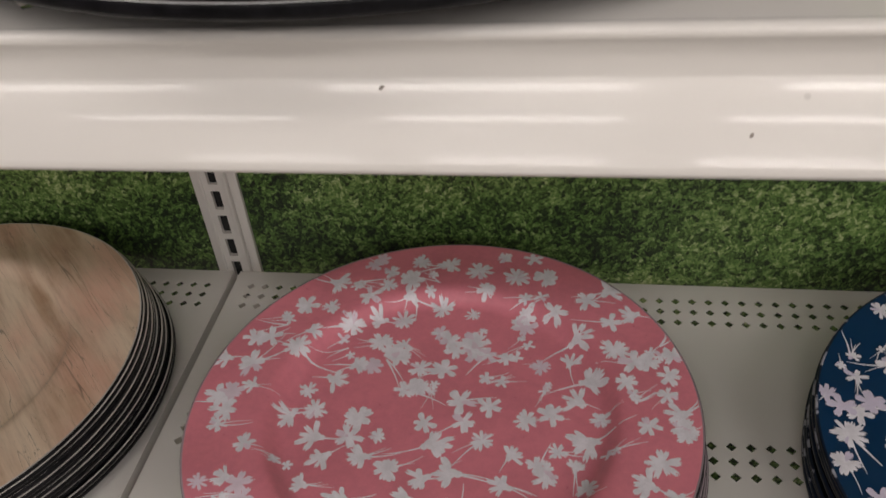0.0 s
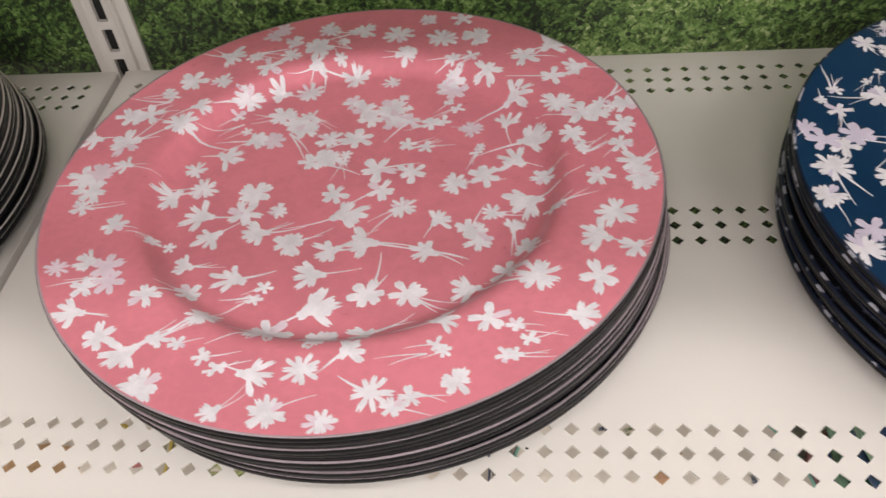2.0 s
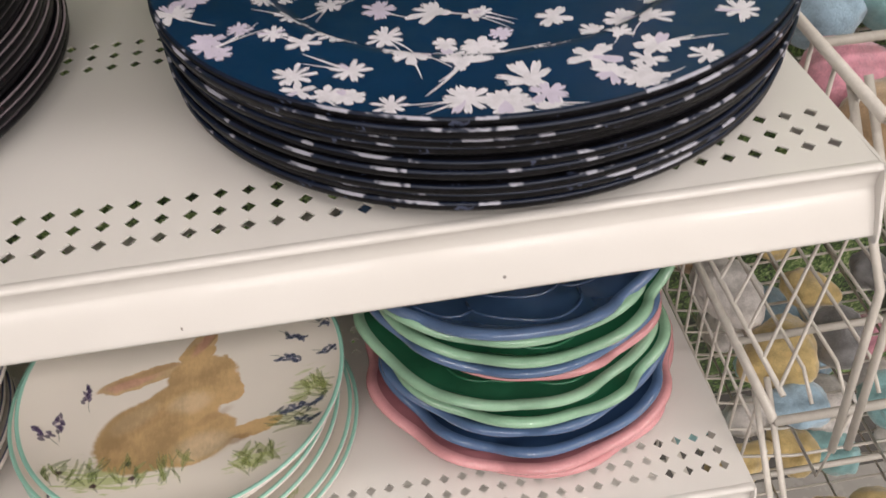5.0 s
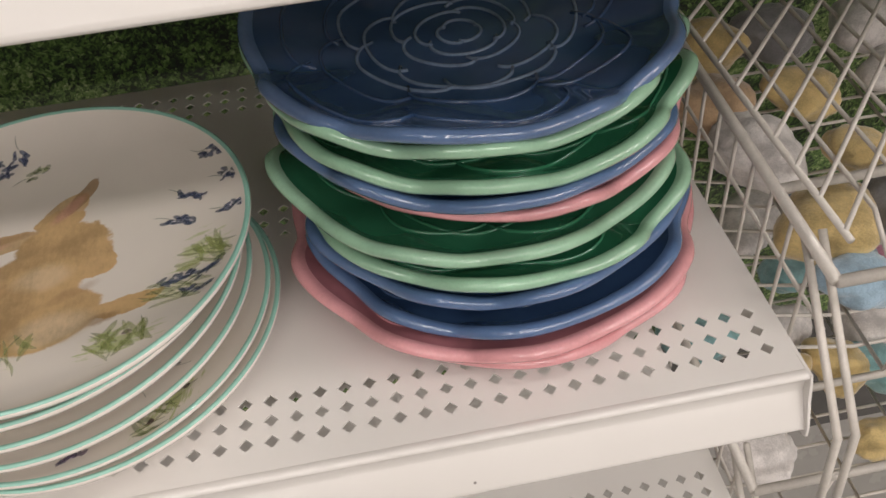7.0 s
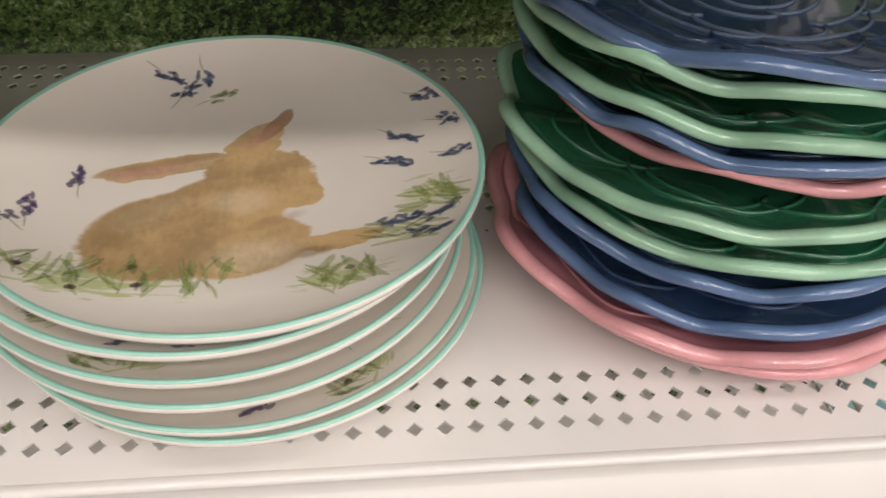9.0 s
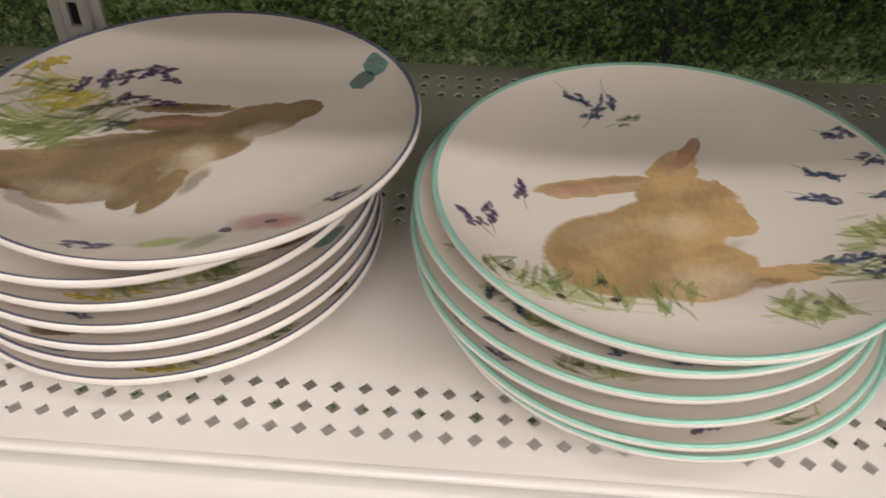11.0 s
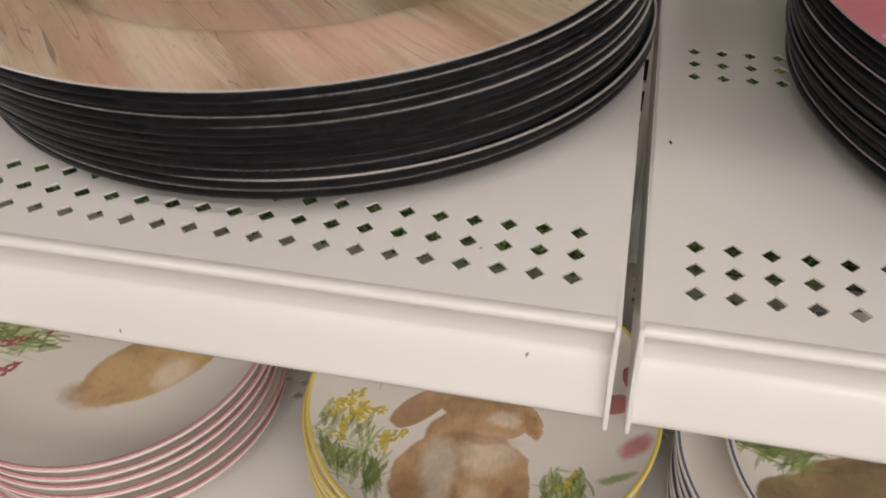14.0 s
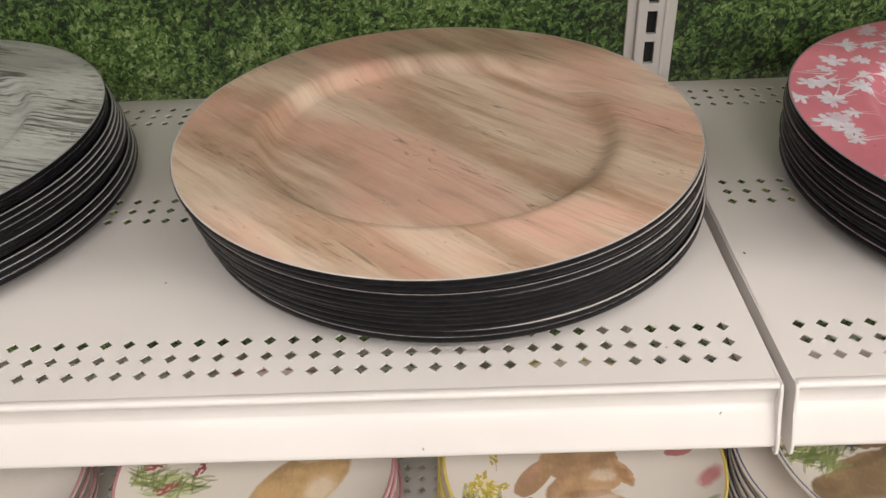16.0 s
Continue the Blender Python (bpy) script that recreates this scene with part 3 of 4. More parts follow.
pinks = charger_stack(-0.0486, 0.3614, MID_Z, 12, [PINK, EDGE_PINK, BLACK_PINK], "pink charger plate with a black underside, in a stack", "pink charger plate printed with white blossoms, topping its stack", "stack of pink charger plates", 0.0010, 3, (0.006, 0.007))
part("flower_print", print_flowers(11, 0.06, PINK_SPOTS, 0.0108, 0.0164, 146, 0.9, 1.6), [PRINT, plain("print_pale_lilac", (0.74, 0.62, 0.72, 1), 0.42, 0, 0.1, 0.08, 120)], pinks[-1], "white printed blossoms")
blues = charger_stack(0.353, 0.351, MID_Z, 12, [BLUE, EDGE_BLUE, BLACK_BLUE], "navy charger plate with a flecked black edge, in a stack", "navy charger plate printed with white blossoms, topping its stack", "stack of navy charger plates", 0.0014, 5, (0.001, 0.003), CH_WRAPPED)
part("flower_print", print_flowers(23, 0.13, BLUE_SPOTS, 0.0106, 0.0166, 142, 0.35, 1.7), [PRINT, LILAC], blues[-1], "white and lilac printed blossoms")
woods = charger_stack(-0.4459, 0.3756, MID_Z, 12, [WOOD, EDGE_WOOD, BLACK], "tan wood-grain charger plate with a black underside, in a stack", "tan wood-grain charger plate with dark cracks, topping its stack", "stack of tan wood-grain charger plates", 0.0010, 7, (0.009, 0.011))
greys = charger_stack(-0.842, 0.390, MID_Z, 12, [GREY, EDGE_GREY, BLACK], "grey wood-grain charger plate with a black underside, in a stack", "weathered pale grey wood-grain charger plate, topping its stack", "stack of grey wood-grain charger plates", 0.0010, 9, (0.010, 0.004))
tops = charger_stack(-0.036, 0.342, TOP_Z, 8, [BLACK, EDGE_GREY, BLACK], "black charger plate stacked over the shelf edge", "black charger plate on top of its stack", "stack of black charger plates", 0.0010, 13)

# ---------- salad plates ----------
SP_K = 0.984
SALAD = [(0, .0080), (.055, .0081), (.072, .0096), (.088, .0133), (.100, .0177), (.1072, .0212), (.1094, .0226), (.1106, .0233), (.1114, .0235), (.1122, .0227), (.1123, .0208), (.1110, .0186), (.100, .0132),
         (.088, .0080), (.078, .0036), (.074, .0), (.069, 0.0), (.067, .0030), (0, .0034)]
SP_SLOTS = [0] * 6 + [1, 1, 1] + [2] * 12
# slate band drawn wide enough to include the shade inside the rim
SP_THIN = [0] * 6 + [1, 1] + [2] * 12


def salad_stack(x, y, z, plates, mats, label, group, top_label, strokes=(), slots=SP_SLOTS):
    """plates: offsets in x and y, height over the deck and turn of each plate from the bottom up."""
    first = tagged(part("salad_plate", lathe([(r * SP_K, z_) for r, z_ in SALAD], slots, 112), mats), label, "plate", group)
    if strokes:
        painted_sprigs(strokes, first)
    made = []
    for k, (dx, dy, dz, turn) in enumerate(plates):
        m = pose(x + dx, y + dy, z + dz, 0, 0, turn)
        if k == 0:
            first.matrix_basis = m
            made.append(first)
        else:
            made.append(copy_thing(first, m))
    made[-1]["label"] = top_label
    return made


def painted_sprigs(strokes, parent):
    """Small brush strokes that lie on the glaze: ovals (x, y, half length, half width, turn, colour) in mm."""
    bm = bmesh.new()
    cols = []
    rs, zs = [r * SP_K for r, _ in SALAD[:9]], [z for _, z in SALAD[:9]]
    jit = random.Random(len(strokes))
    for k, (x, y, a, b, turn, col, _) in enumerate(strokes):
        if col not in cols:
            cols.append(col)
        ca, sa = math.cos(radians(turn)), math.sin(radians(turn))
        bend = jit.uniform(-0.25, 0.25) * a
        rings = []
        for f in (0.55, 1.0):
            ring = []
            for i in range(14):
                u = math.tau * i / 14
                w = f * jit.uniform(0.86, 1.1)
                p, q = a * math.cos(u) * w, b * math.sin(u) * w + bend * (math.cos(u) * w) ** 2
                px, py = (x + p * ca - q * sa) * SCALE, (y + p * sa + q * ca) * SCALE
                r = math.hypot(px, py)
                if r > 0.1055:
                    px, py, r = px * 0.1055 / r, py * 0.1055 / r, 0.1055
                ring.append(bm.verts.new((px, py, float(np.interp(r, rs, zs)) + 0.00040 + (k % 30) * 0.000014)))
            rings.append(ring)
        f = bm.faces.new(rings[0])
        f.material_index = cols.index(col)
        for i in range(14):
            f = bm.faces.new((rings[0][i], rings[1][i], rings[1][(i + 1) % 14], rings[0][(i + 1) % 14]))
            f.material_index = cols.index(col)
    mats = []
    for c in cols:
        m = plain("brush_paint", c, 0.2, 0, 0.4, 0.35, 160)
        m.node_tree.nodes["Principled BSDF"].inputs["Alpha"].default_value = 0.42 if c in (GRASS, GRASS_D) else 0.66
        mats.append(m)
    tagged(part("painted_grass", bm, mats, parent, "painted grass and flower sprigs"), "painted grass and flower sprigs", kind="stuff")


def broad(motif):
    return [s for s in motif if s[2] > 9 and s[3] > 2.5]


def narrow(motif):
    return [s for s in motif if not (s[2] > 9 and s[3] > 2.5)]


GROUND = (0.88, 0.815, 0.74, 1)
TAN, TAN_D, TAN_L, EARP = (0.60, 0.405, 0.205, 1), (0.36, 0.22, 0.11, 1), (0.72, 0.575, 0.39, 1), (0.60, 0.33, 0.25, 1)
GRASS, GRASS_D, PLUM, SLATE = (0.47, 0.54, 0.20, 1), (0.26, 0.35, 0.12, 1), (0.14, 0.10, 0.21, 1), (0.11, 0.14, 0.25, 1)
BROWN, BROWN_D, CREAM = (0.36, 0.25, 0.145, 1), (0.16, 0.10, 0.06, 1), (0.80, 0.69, 0.54, 1)
RUST, RUST_D, YELLOW, ROSE = (0.56, 0.36, 0.205, 1), (0.33, 0.16, 0.08, 1), (0.90, 0.70, 0.14, 1), (0.56, 0.15, 0.17, 1)
rr = random.Random(4)


def blades(x0, x1, y, n, ln, cols, tilt=90, spread=35):
    """A drift of painted grass strokes."""
    out = []
    for k in range(int(n * 1.5)):
        out.append((rr.uniform(x0, x1), y + rr.uniform(-8, 8), ln * rr.uniform(0.5, 1.15), rr.uniform(0.6, 1.9), tilt + rr.uniform(-spread, spread), rr.choice(cols), 0.6))
    return out


def sprig(x, y, turn, col, n=4):
    """A flower spike of small overlapping dabs, with a thin stalk."""
    out = []
    a = radians(turn)
    for k in range(n * 3):
        s, f = (k - n * 1.5) * 1.15, rr.uniform(-3.6, 3.6) * (1.15 - 0.7 * k / (n * 3))
        out.append((x + math.cos(a) * s - math.sin(a) * f, y + math.sin(a) * s + math.cos(a) * f, rr.uniform(1.8, 3.0), rr.uniform(0.9, 1.5), turn + rr.uniform(-45, 45), col, 0.85))
    out.append((x - math.cos(a) * 11, y - math.sin(a) * 11, 6, 0.35, turn + rr.uniform(-8, 8), GRASS_D, 0.6))
    return out


teal_motif = [(-22, -36, 37, 30, 12, TAN, 1.0), (6, -42, 30, 22, 8, TAN, 1.0), (-2, -18, 28, 22, 0, TAN, 1.0), (12, 2, 27, 24, -14, TAN, 1.0), (30, -9, 11, 10, -20, TAN, 1.0), (-29, 13, 33, 7.5, 13, TAN, 0.9), (-30, 16, 30, 4, 14, TAN_D, 0.6), (-38, 10, 22, 4.2, 12, EARP, 0.75),
              (7, 28, 13, 8, 10, TAN, 1.0), (9, 35, 16, 9, 50, TAN, 0.9), (17, 46, 17, 4.5, 62, TAN_D, 0.86), (11, 37, 14, 5, 55, EARP, 0.7), (-16, -20, 22, 5, 35, TAN_D, 0.30), (20, -28, 16, 4, 25, TAN_D, 0.35), (-44, -46, 10, 20, 8, TAN_D, 0.25), (46, -43, 20, 6.5, 10, TAN, 1.0), (34, -50, 13, 4, 14, TAN_D, 0.7), (14, -50, 22, 12, 8, TAN_L, 0.7), (4, -14, 17, 10, 10, TAN_L, 0.55), (-34, -22, 22, 9, 30, TAN_L, 0.3)]
teal_motif += blades(-85, 5, -64, 34, 9, (GRASS, GRASS, GRASS_D), 90, 50) + blades(35, 62, -70, 14, 10, (GRASS,), 100, 45) + blades(75, 98, -24, 14, 11, (GRASS,), 140, 40) + blades(60, 84, -44, 8, 12, (GRASS,), 165, 25)
for q in ((90, 50, -25), (76, 25, -35), (100, 27, -25), (71, 8, -25), (101, 3, -20), (72, -36, 5), (88, -36, 25), (82, -50, -10)):
    teal_motif += sprig(*q, SLATE, 5)
teal_motif += sprig(-68, 4, 100, PLUM, 4) + sprig(-82, -20, 100, PLUM, 4) + sprig(-91, -28, 140, PLUM, 4) + sprig(-38, 80, -30, SLATE, 4) + sprig(-29, 72, 60, SLATE, 4) + sprig(-22, 80, -70, SLATE, 3) + sprig(-12, 69, 30, GRASS_D, 4)
teal_motif += [(x, y, 2.2, 1.8, 0, (0.10, 0.02, 0.08, 1), 0.9) for x, y in ((-74, -62), (-30, -70), (-34, -58), (50, -66), (-52, -74))]

blue_motif = [(-62, -36, 32, 19, 18, BROWN, 1.0), (-36, -28, 40, 29, 24, BROWN, 1.0), (-10, -14, 28, 22, 30, BROWN, 1.0), (10, 2, 24, 20, 44, BROWN, 1.0), (28, 20, 22, 15, 22, BROWN, 1.0), (44, 29, 14, 9, 22, BROWN, 1.0), (32, 10, 15, 8, 30, CREAM, 0.55),
              (4, -22, 20, 13, 66, CREAM, 0.75), (-16, -30, 15, 6, 66, BROWN_D, 0.5), (12, -34, 12, 4, 74, BROWN_D, 0.55), (-30, -4, 34, 5, 22, BROWN_D, 0.35), (-6, -30, 24, 18, 40, BROWN, 0.6), (-14, -44, 17, 8, 76, BROWN, 1.0), (0, -46, 17, 6, 72, BROWN_D, 0.5), (-12, 27, 27, 4.6, 6, BROWN, 1.0), (-12, 28, 24, 3, 6, BROWN_D, 0.6), (-14, 13, 26, 7.5, 10, BROWN, 1.0), (0, -42, 19, 6.5, 74, BROWN, 1.0), (-12, 13, 19, 4.2, 10, EARP, 0.8), (-54, -60, 30, 5, -26, BROWN_D, 0.5), (-74, -32, 16, 9, 30, BROWN_D, 0.35), (-40, -48, 26, 9, 0, CREAM, 0.3)]
blue_motif += blades(-104, -60, -8, 34, 14, (GRASS, GRASS, GRASS_D), 25, 45) + blades(-98, -50, 26, 18, 13, (GRASS, GRASS, YELLOW), 50, 45) + blades(-70, -40, 12, 12, 12, (GRASS_D, GRASS), 40, 30)
for q in ((-36, 60, 20), (-52, 50, 60), (-44, 56, 40), (-60, 46, 80), (-72, 38, 60), (-40, 31, 20), (-24, 28, 0), (-40, 8, 30), (-30, 52, -30), (-48, 30, 70), (-56, 20, 50)):
    blue_motif += sprig(*q, PLUM, 4)
blue_motif += sprig(-88, 46, 50, YELLOW, 5) + sprig(-98, 36, 70, YELLOW, 4)
blue_motif += [(80, 60, 6, 10, 25, (0.16, 0.36, 0.34, 1), 0.75), (74, 50, 7, 6, 50, (0.10, 0.24, 0.24, 1), 0.7), (52, -66, 17, 10, 8, ROSE, 0.55), (62, -70, 10, 7, -20, (0.66, 0.24, 0.18, 1), 0.55),
               (14, -84, 12, 5, 20, GRASS, 0.8), (30, -84, 11, 6, 60, GRASS_D, 0.6), (36, -74, 3, 2.4, 0, SLATE, 0.9), (54, -68, 3, 2, 0, SLATE, 0.9)] + sprig(82, -52, 30, SLATE, 4) + sprig(-14, -94, 5, SLATE, 5)

yellow_motif = [(-4, -24, 26, 17, 0, RUST, 1.0), (-22, -56, 30, 20, 80, RUST, 1.0), (4, -50, 40, 26, 84, RUST, 1.0), (24, -52, 30, 15, 96, RUST, 1.0), (0, 8, 32, 23, 6, RUST, 1.0), (-37, -8, 25, 10, 50, RUST, 1.0), (-8, -30, 30, 21, 80, RUST, 1.0), (-40, -6, 19, 4.2, 50, EARP, 0.6), (16, -10, 17, 11, 6, RUST, 1.0), (18, -6, 12, 7, 0, CREAM, 0.7),
                (33, -2, 17, 6.5, 112, RUST, 1.0), (34, -6, 14, 4, 112, RUST_D, 0.5), (-16, -52, 28, 12, 98, CREAM, 0.84), (10, -34, 22, 16, 20, CREAM, 0.65), (4, -24, 26, 5, 6, RUST_D, 0.45), (10, -70, 17, 8, 88, CREAM, 0.5), (-2, -72, 15, 3.5, 92, RUST_D, 0.55), (26, -68, 17, 4, 84, RUST_D, 0.55), (-32, -70, 15, 7, 100, RUST_D, 0.35)]
yellow_motif += blades(-96, -44, -66, 36, 14, (GRASS, GRASS_D, GRASS_D), 95, 30) + blades(44, 72, -52, 20, 12, (GRASS, GRASS, GRASS_D), 85, 30) + blades(-96, -60, -36, 14, 11, (GRASS,), 95, 30)
for q in ((-74, -22, 80), (-80, -12, 60), (-80, -40, 95), (-53, -40, 90), (-48, -34, 40), (-69, 14, 100), (-95, 45, 60), (50, 42, 20), (60, -47, 60), (-66, -20, 30), (-88, -24, 70)):
    yellow_motif += sprig(*q, YELLOW, 5)
yellow_motif += [(81, 14, 12, 7, 10, ROSE, 0.85), (92, 34, 8, 10, 20, ROSE, 0.7), (96, -18, 11, 8, 30, ROSE, 0.8), (102, 14, 7, 10, 0, GRASS_D, 0.6), (86, -42, 13, 3.4, 15, GRASS_D, 0.8), (98, 40, 6, 3, 60, GRASS, 0.7)]

rose_motif = [(34, -8, 50, 27, 44, TAN, 1.0), (40, 34, 24, 20, 10, TAN_L, 0.95), (6, -40, 24, 12, 8, RUST, 0.8), (52, -12, 18, 13, 60, CREAM, 0.7), (50, 48, 16, 9, 75, TAN, 0.6)]
rose_motif += blades(-96, -40, -4, 30, 12, (GRASS, GRASS_D), 40, 70)
for q in ((-70, -10, 40), (-60, -34, 60), (-84, 10, 20), (-48, 10, 70), (-60, 26, 30), (-80, -30, 60), (70, 70, 20)):
    rose_motif += sprig(*q, ROSE, 5)

TEAL_EDGE = plain("teal_band", (0.32, 0.61, 0.51, 1), 0.18, 0, 0.5, 0.06, 30)
SLATE_EDGE = plain("slate_band", (0.15, 0.17, 0.26, 1), 0.18, 0, 0.5, 0.08, 30)
YELLOW_EDGE = plain("yellow_band", (0.82, 0.65, 0.17, 1), 0.18, 0, 0.5, 0.06, 30)
ROSE_EDGE = plain("rose_band", (0.56, 0.28, 0.30, 1), 0.18, 0, 0.5, 0.06, 30)
salad_stack(0.1378, 0.3025, LOW_Z, [(.003, .001, .0002, 150), (-.001, .001, .0074, 80), (-.008, .001, .0220, 200), (-.010, .001, .0362, 30), (-.0085, .001, .0508, 255), (0, 0, .0604, 0)], [painted("teal_rim_china", GROUND, broad(teal_motif), [(-45, -66, 52, 24, 85, GRASS, 0.75), (48, -70, 30, 18, 100, GRASS, 0.7), (84, -20, 22, 26, 140, GRASS, 0.6)]), TEAL_EDGE, CHINA],
            "white china salad plate with a teal rim, in a stack", "stack of teal-rimmed plates", "teal-rimmed white china plate with a tan watercolour motif", narrow(teal_motif))
salad_stack(-0.0990, 0.3212, LOW_Z, [(-.013, .001, .0002, 130), (-.013, .002, .0108, 220), (-.014, .001, .0219, 50), (-.0135, .001, .0335, 300), (-.015, .001, .0457, 120), (-.0165, .001, .0587, 202), (.0085, .000, .0716, 0)], [painted("slate_rim_china", GROUND, broad(blue_motif), [(-76, 4, 36, 34, 25, GRASS, 0.85), (-72, 34, 32, 22, 60, (0.62, 0.56, 0.12, 1), 0.7)]), SLATE_EDGE, CHINA],
            "white china salad plate with a slate-blue rim, in a stack", "stack of slate-rimmed plates", "slate-rimmed china plate pushed askew on its stack", narrow(blue_motif), SP_THIN)
salad_stack(-0.3422, 0.3300, LOW_Z, [(-.005, .001, .0002, 130), (-.006, .002, .0107, 100), (-.005, .001, .0217, 50), (-.004, .001, .0327, 300), (-.004, .001, .0430, 20), (0, 0, .0522, 0)], [painted("yellow_rim_china", GROUND, broad(yellow_motif), [(-72, -58, 34, 34, 95, GRASS, 0.8), (-76, -20, 26, 20, 80, YELLOW, 0.6), (58, -50, 24, 24, 80, GRASS, 0.75)]), YELLOW_EDGE, CHINA],
            "white china salad plate with a yellow rim, in a stack", "stack of yellow-rimmed plates", "yellow-rimmed white china plate with a russet watercolour motif", narrow(yellow_motif))
salad_stack(-0.600, 0.3290, LOW_Z, [(.002, .001, .0002, 130), (.003, .003, .0107, 220), (0, .001, .0217, 50), (0, .001, .0327, 300), (.001, 0, .0430, 80), (0, 0, .0522, 0)], [painted("rose_rim_china", GROUND, broad(rose_motif), [(-68, -6, 38, 34, 60, GRASS, 0.75)]), ROSE_EDGE, CHINA],
            "white china salad plate with a rose rim, in a stack", "stack of rose-rimmed plates", "rose-rimmed white china plate with a tan watercolour motif", narrow(rose_motif))
salad_stack(-0.858, 0.3330, LOW_Z, [(0, 0, .0002, 0), (.002, 0, .011, 90), (0, .002, .022, 10), (0, 0, .033, 0)], [CHINA, ROSE_EDGE, CHINA],
            "plain white china salad plate with a rose rim", "second stack of rose-rimmed plates", "plain white china plate with a rose rim on its stack")

# ---------- scalloped dessert plates ----------
SCAL = [(0, .0042), (.030, .0042), (.050, .0046), (.066, .0060), (.080, .0086), (.094, .0122), (.106, .0162), (.1122, .0188), (.1148, .0208), (.1178, .0213), (.1200, .0202), (.1208, .0182), (.1200, .0162), (.112, .0132),
        (.100, .0096), (.086, .0058), (.074, .0022), (.070, 0.0), (.066, 0.0), (.064, .0016), (0, .0020)]
SC_SLOTS = [0] * 7 + [1] * 5 + [2] * 9


def scallop(r, z, a):
    """Nine uneven soft lobes, with the rim waving up and down."""
    k = min(1, max(0, (r - 0.050) / 0.062)) ** 1.4
    w = a + 0.09 * math.sin(2 * a + 1.0) + 0.05 * math.sin(4 * a)
    lobe = (math.sqrt(math.cos(4.5 * w) ** 2 + 0.12) - 0.346) / 0.712
    ripple = 0.5 * math.cos(13 * a + 0.7) + 0.5 * math.cos(17 * a + 2.0)
    roll = math.cos(3 * a + 0.4) * 0.5 + math.cos(5 * a + 1.1) * 0.5
    return 0.935 * r * (1 + k * (0.055 * (lobe - 0.80) + 0.008 * roll + 0.003 * ripple)), z + k * (0.0066 * (lobe - 0.60) + 0.0022 * roll + 0.0009 * ripple)


def scalloped_plate(mats):
    """A flower-shaped plate: wavy lobed rim, and raised petal lines over the well."""
    p = part("scalloped_plate", lathe(SCAL, SC_SLOTS, 180, scallop), mats)
    return p


def petal_relief(mat, parent, rings, thick, label):
    """Raised lines that follow the petals of a rose, ring by ring: radius, number of petals and turn."""
    bm = bmesh.new()
    z = [zz for r_, zz in SCAL[:10]]
    rs = [r_ for r_, zz in SCAL[:10]]
    for j, (rad, m, ph) in enumerate(rings):
        for k in range(m):
            a0, pts = ph + k * math.tau / m, []
            swell = 1 + 0.10 * math.sin(5 * k + 3 * j)
            for i in range(17):
                u = i / 16
                a = a0 + (u - 0.03) * math.tau / m * 1.10
                rr_ = rad * swell * (0.83 + 0.22 * math.sin(math.pi * u) ** 0.55 + 0.03 * math.sin(8 * u + k) + 0.05 * u)
                x_, zz = scallop(rr_, float(np.interp(rr_, rs, z)), a)
                pts.append((x_ * math.cos(a), x_ * math.sin(a), zz + 0.0002))
            add_tube(bm, pts, thick, 6)
    return part("petal_relief", bm, mat, parent, label)


def tinted(name, pool, edge):
    a = glaze(name + "_well", pool)
    b = plain(name + "_edge", edge, 0.12, 0, 0.6, 0.10, 50)
    mid = tuple((p * 0.8 + e * 0.2) for p, e in zip(pool[:3], edge[:3])) + (1,)
    c = plain(name + "_side", mid, 0.12, 0, 0.6, 0.15, 40)
    return [a, b, c]


NAVY = tinted("blue_glaze", (0.034, 0.072, 0.160, 1), (0.100, 0.170, 0.325, 1))
SEA = tinted("green_glaze", (0.030, 0.165, 0.085, 1), (0.32, 0.54, 0.375, 1))
BLUSH = tinted("pink_glaze", (0.50, 0.20, 0.23, 1), (0.72, 0.34, 0.36, 1))
protos = {}
for key, mats, lab in (("n", NAVY, "blue glazed flower-shaped plate"), ("g", SEA, "green glazed flower-shaped plate"), ("p", BLUSH, "pink glazed flower-shaped plate")):
    protos[key] = (mats, lab)
order = "ppnnggpnggn"
first = {}
sr = random.Random(8)
last = None
# centre in x, height of the foot over the deck and largest radius, from the bottom up
STACK = [(0.3825, 0.0010, 0.1180), (0.3783, 0.0050, 0.1222), (0.3821, 0.0186, 0.1125), (0.3769, 0.0390, 0.1110), (0.3778, 0.0508, 0.1125), (0.3693, 0.0692, 0.1125), (0.3800, 0.0870, 0.1050),
         (0.3730, 0.0968, 0.1090), (0.3743, 0.1072, 0.1100), (0.3672, 0.1285, 0.1095), (0.3672, 0.1378, 0.1105)]
for k, (key, (cx, up, rad)) in enumerate(zip(order, STACK)):
    mats, lab = protos[key]
    grow = rad / 0.1135
    m = pose(cx, 0.331 + 0.0006 * k + sr.gauss(0, 0.0012), LOW_Z + up, sr.gauss(0, 0.5), sr.gauss(0, 0.5), sr.uniform(0, 360)) @ Matrix.Diagonal((grow, grow, 1, 1))
    if key not in first:
        first[key] = tagged(scalloped_plate(mats), lab + ", in a leaning stack", "plate", "stack of flower-shaped plates")
        first[key].matrix_basis = m
        petal_relief(mats[0], first[key], ((0.076, 6, 0.8), (0.092, 7, 0.2)), 0.0010, "raised petal lines under the glaze")
        last = first[key]
    else:
        last = copy_thing(first[key], m @ Matrix.Diagonal((1 / first[key].scale[0], 1 / first[key].scale[1], 1, 1)))
last["label"] = "blue glazed flower-shaped plate on top of the stack"
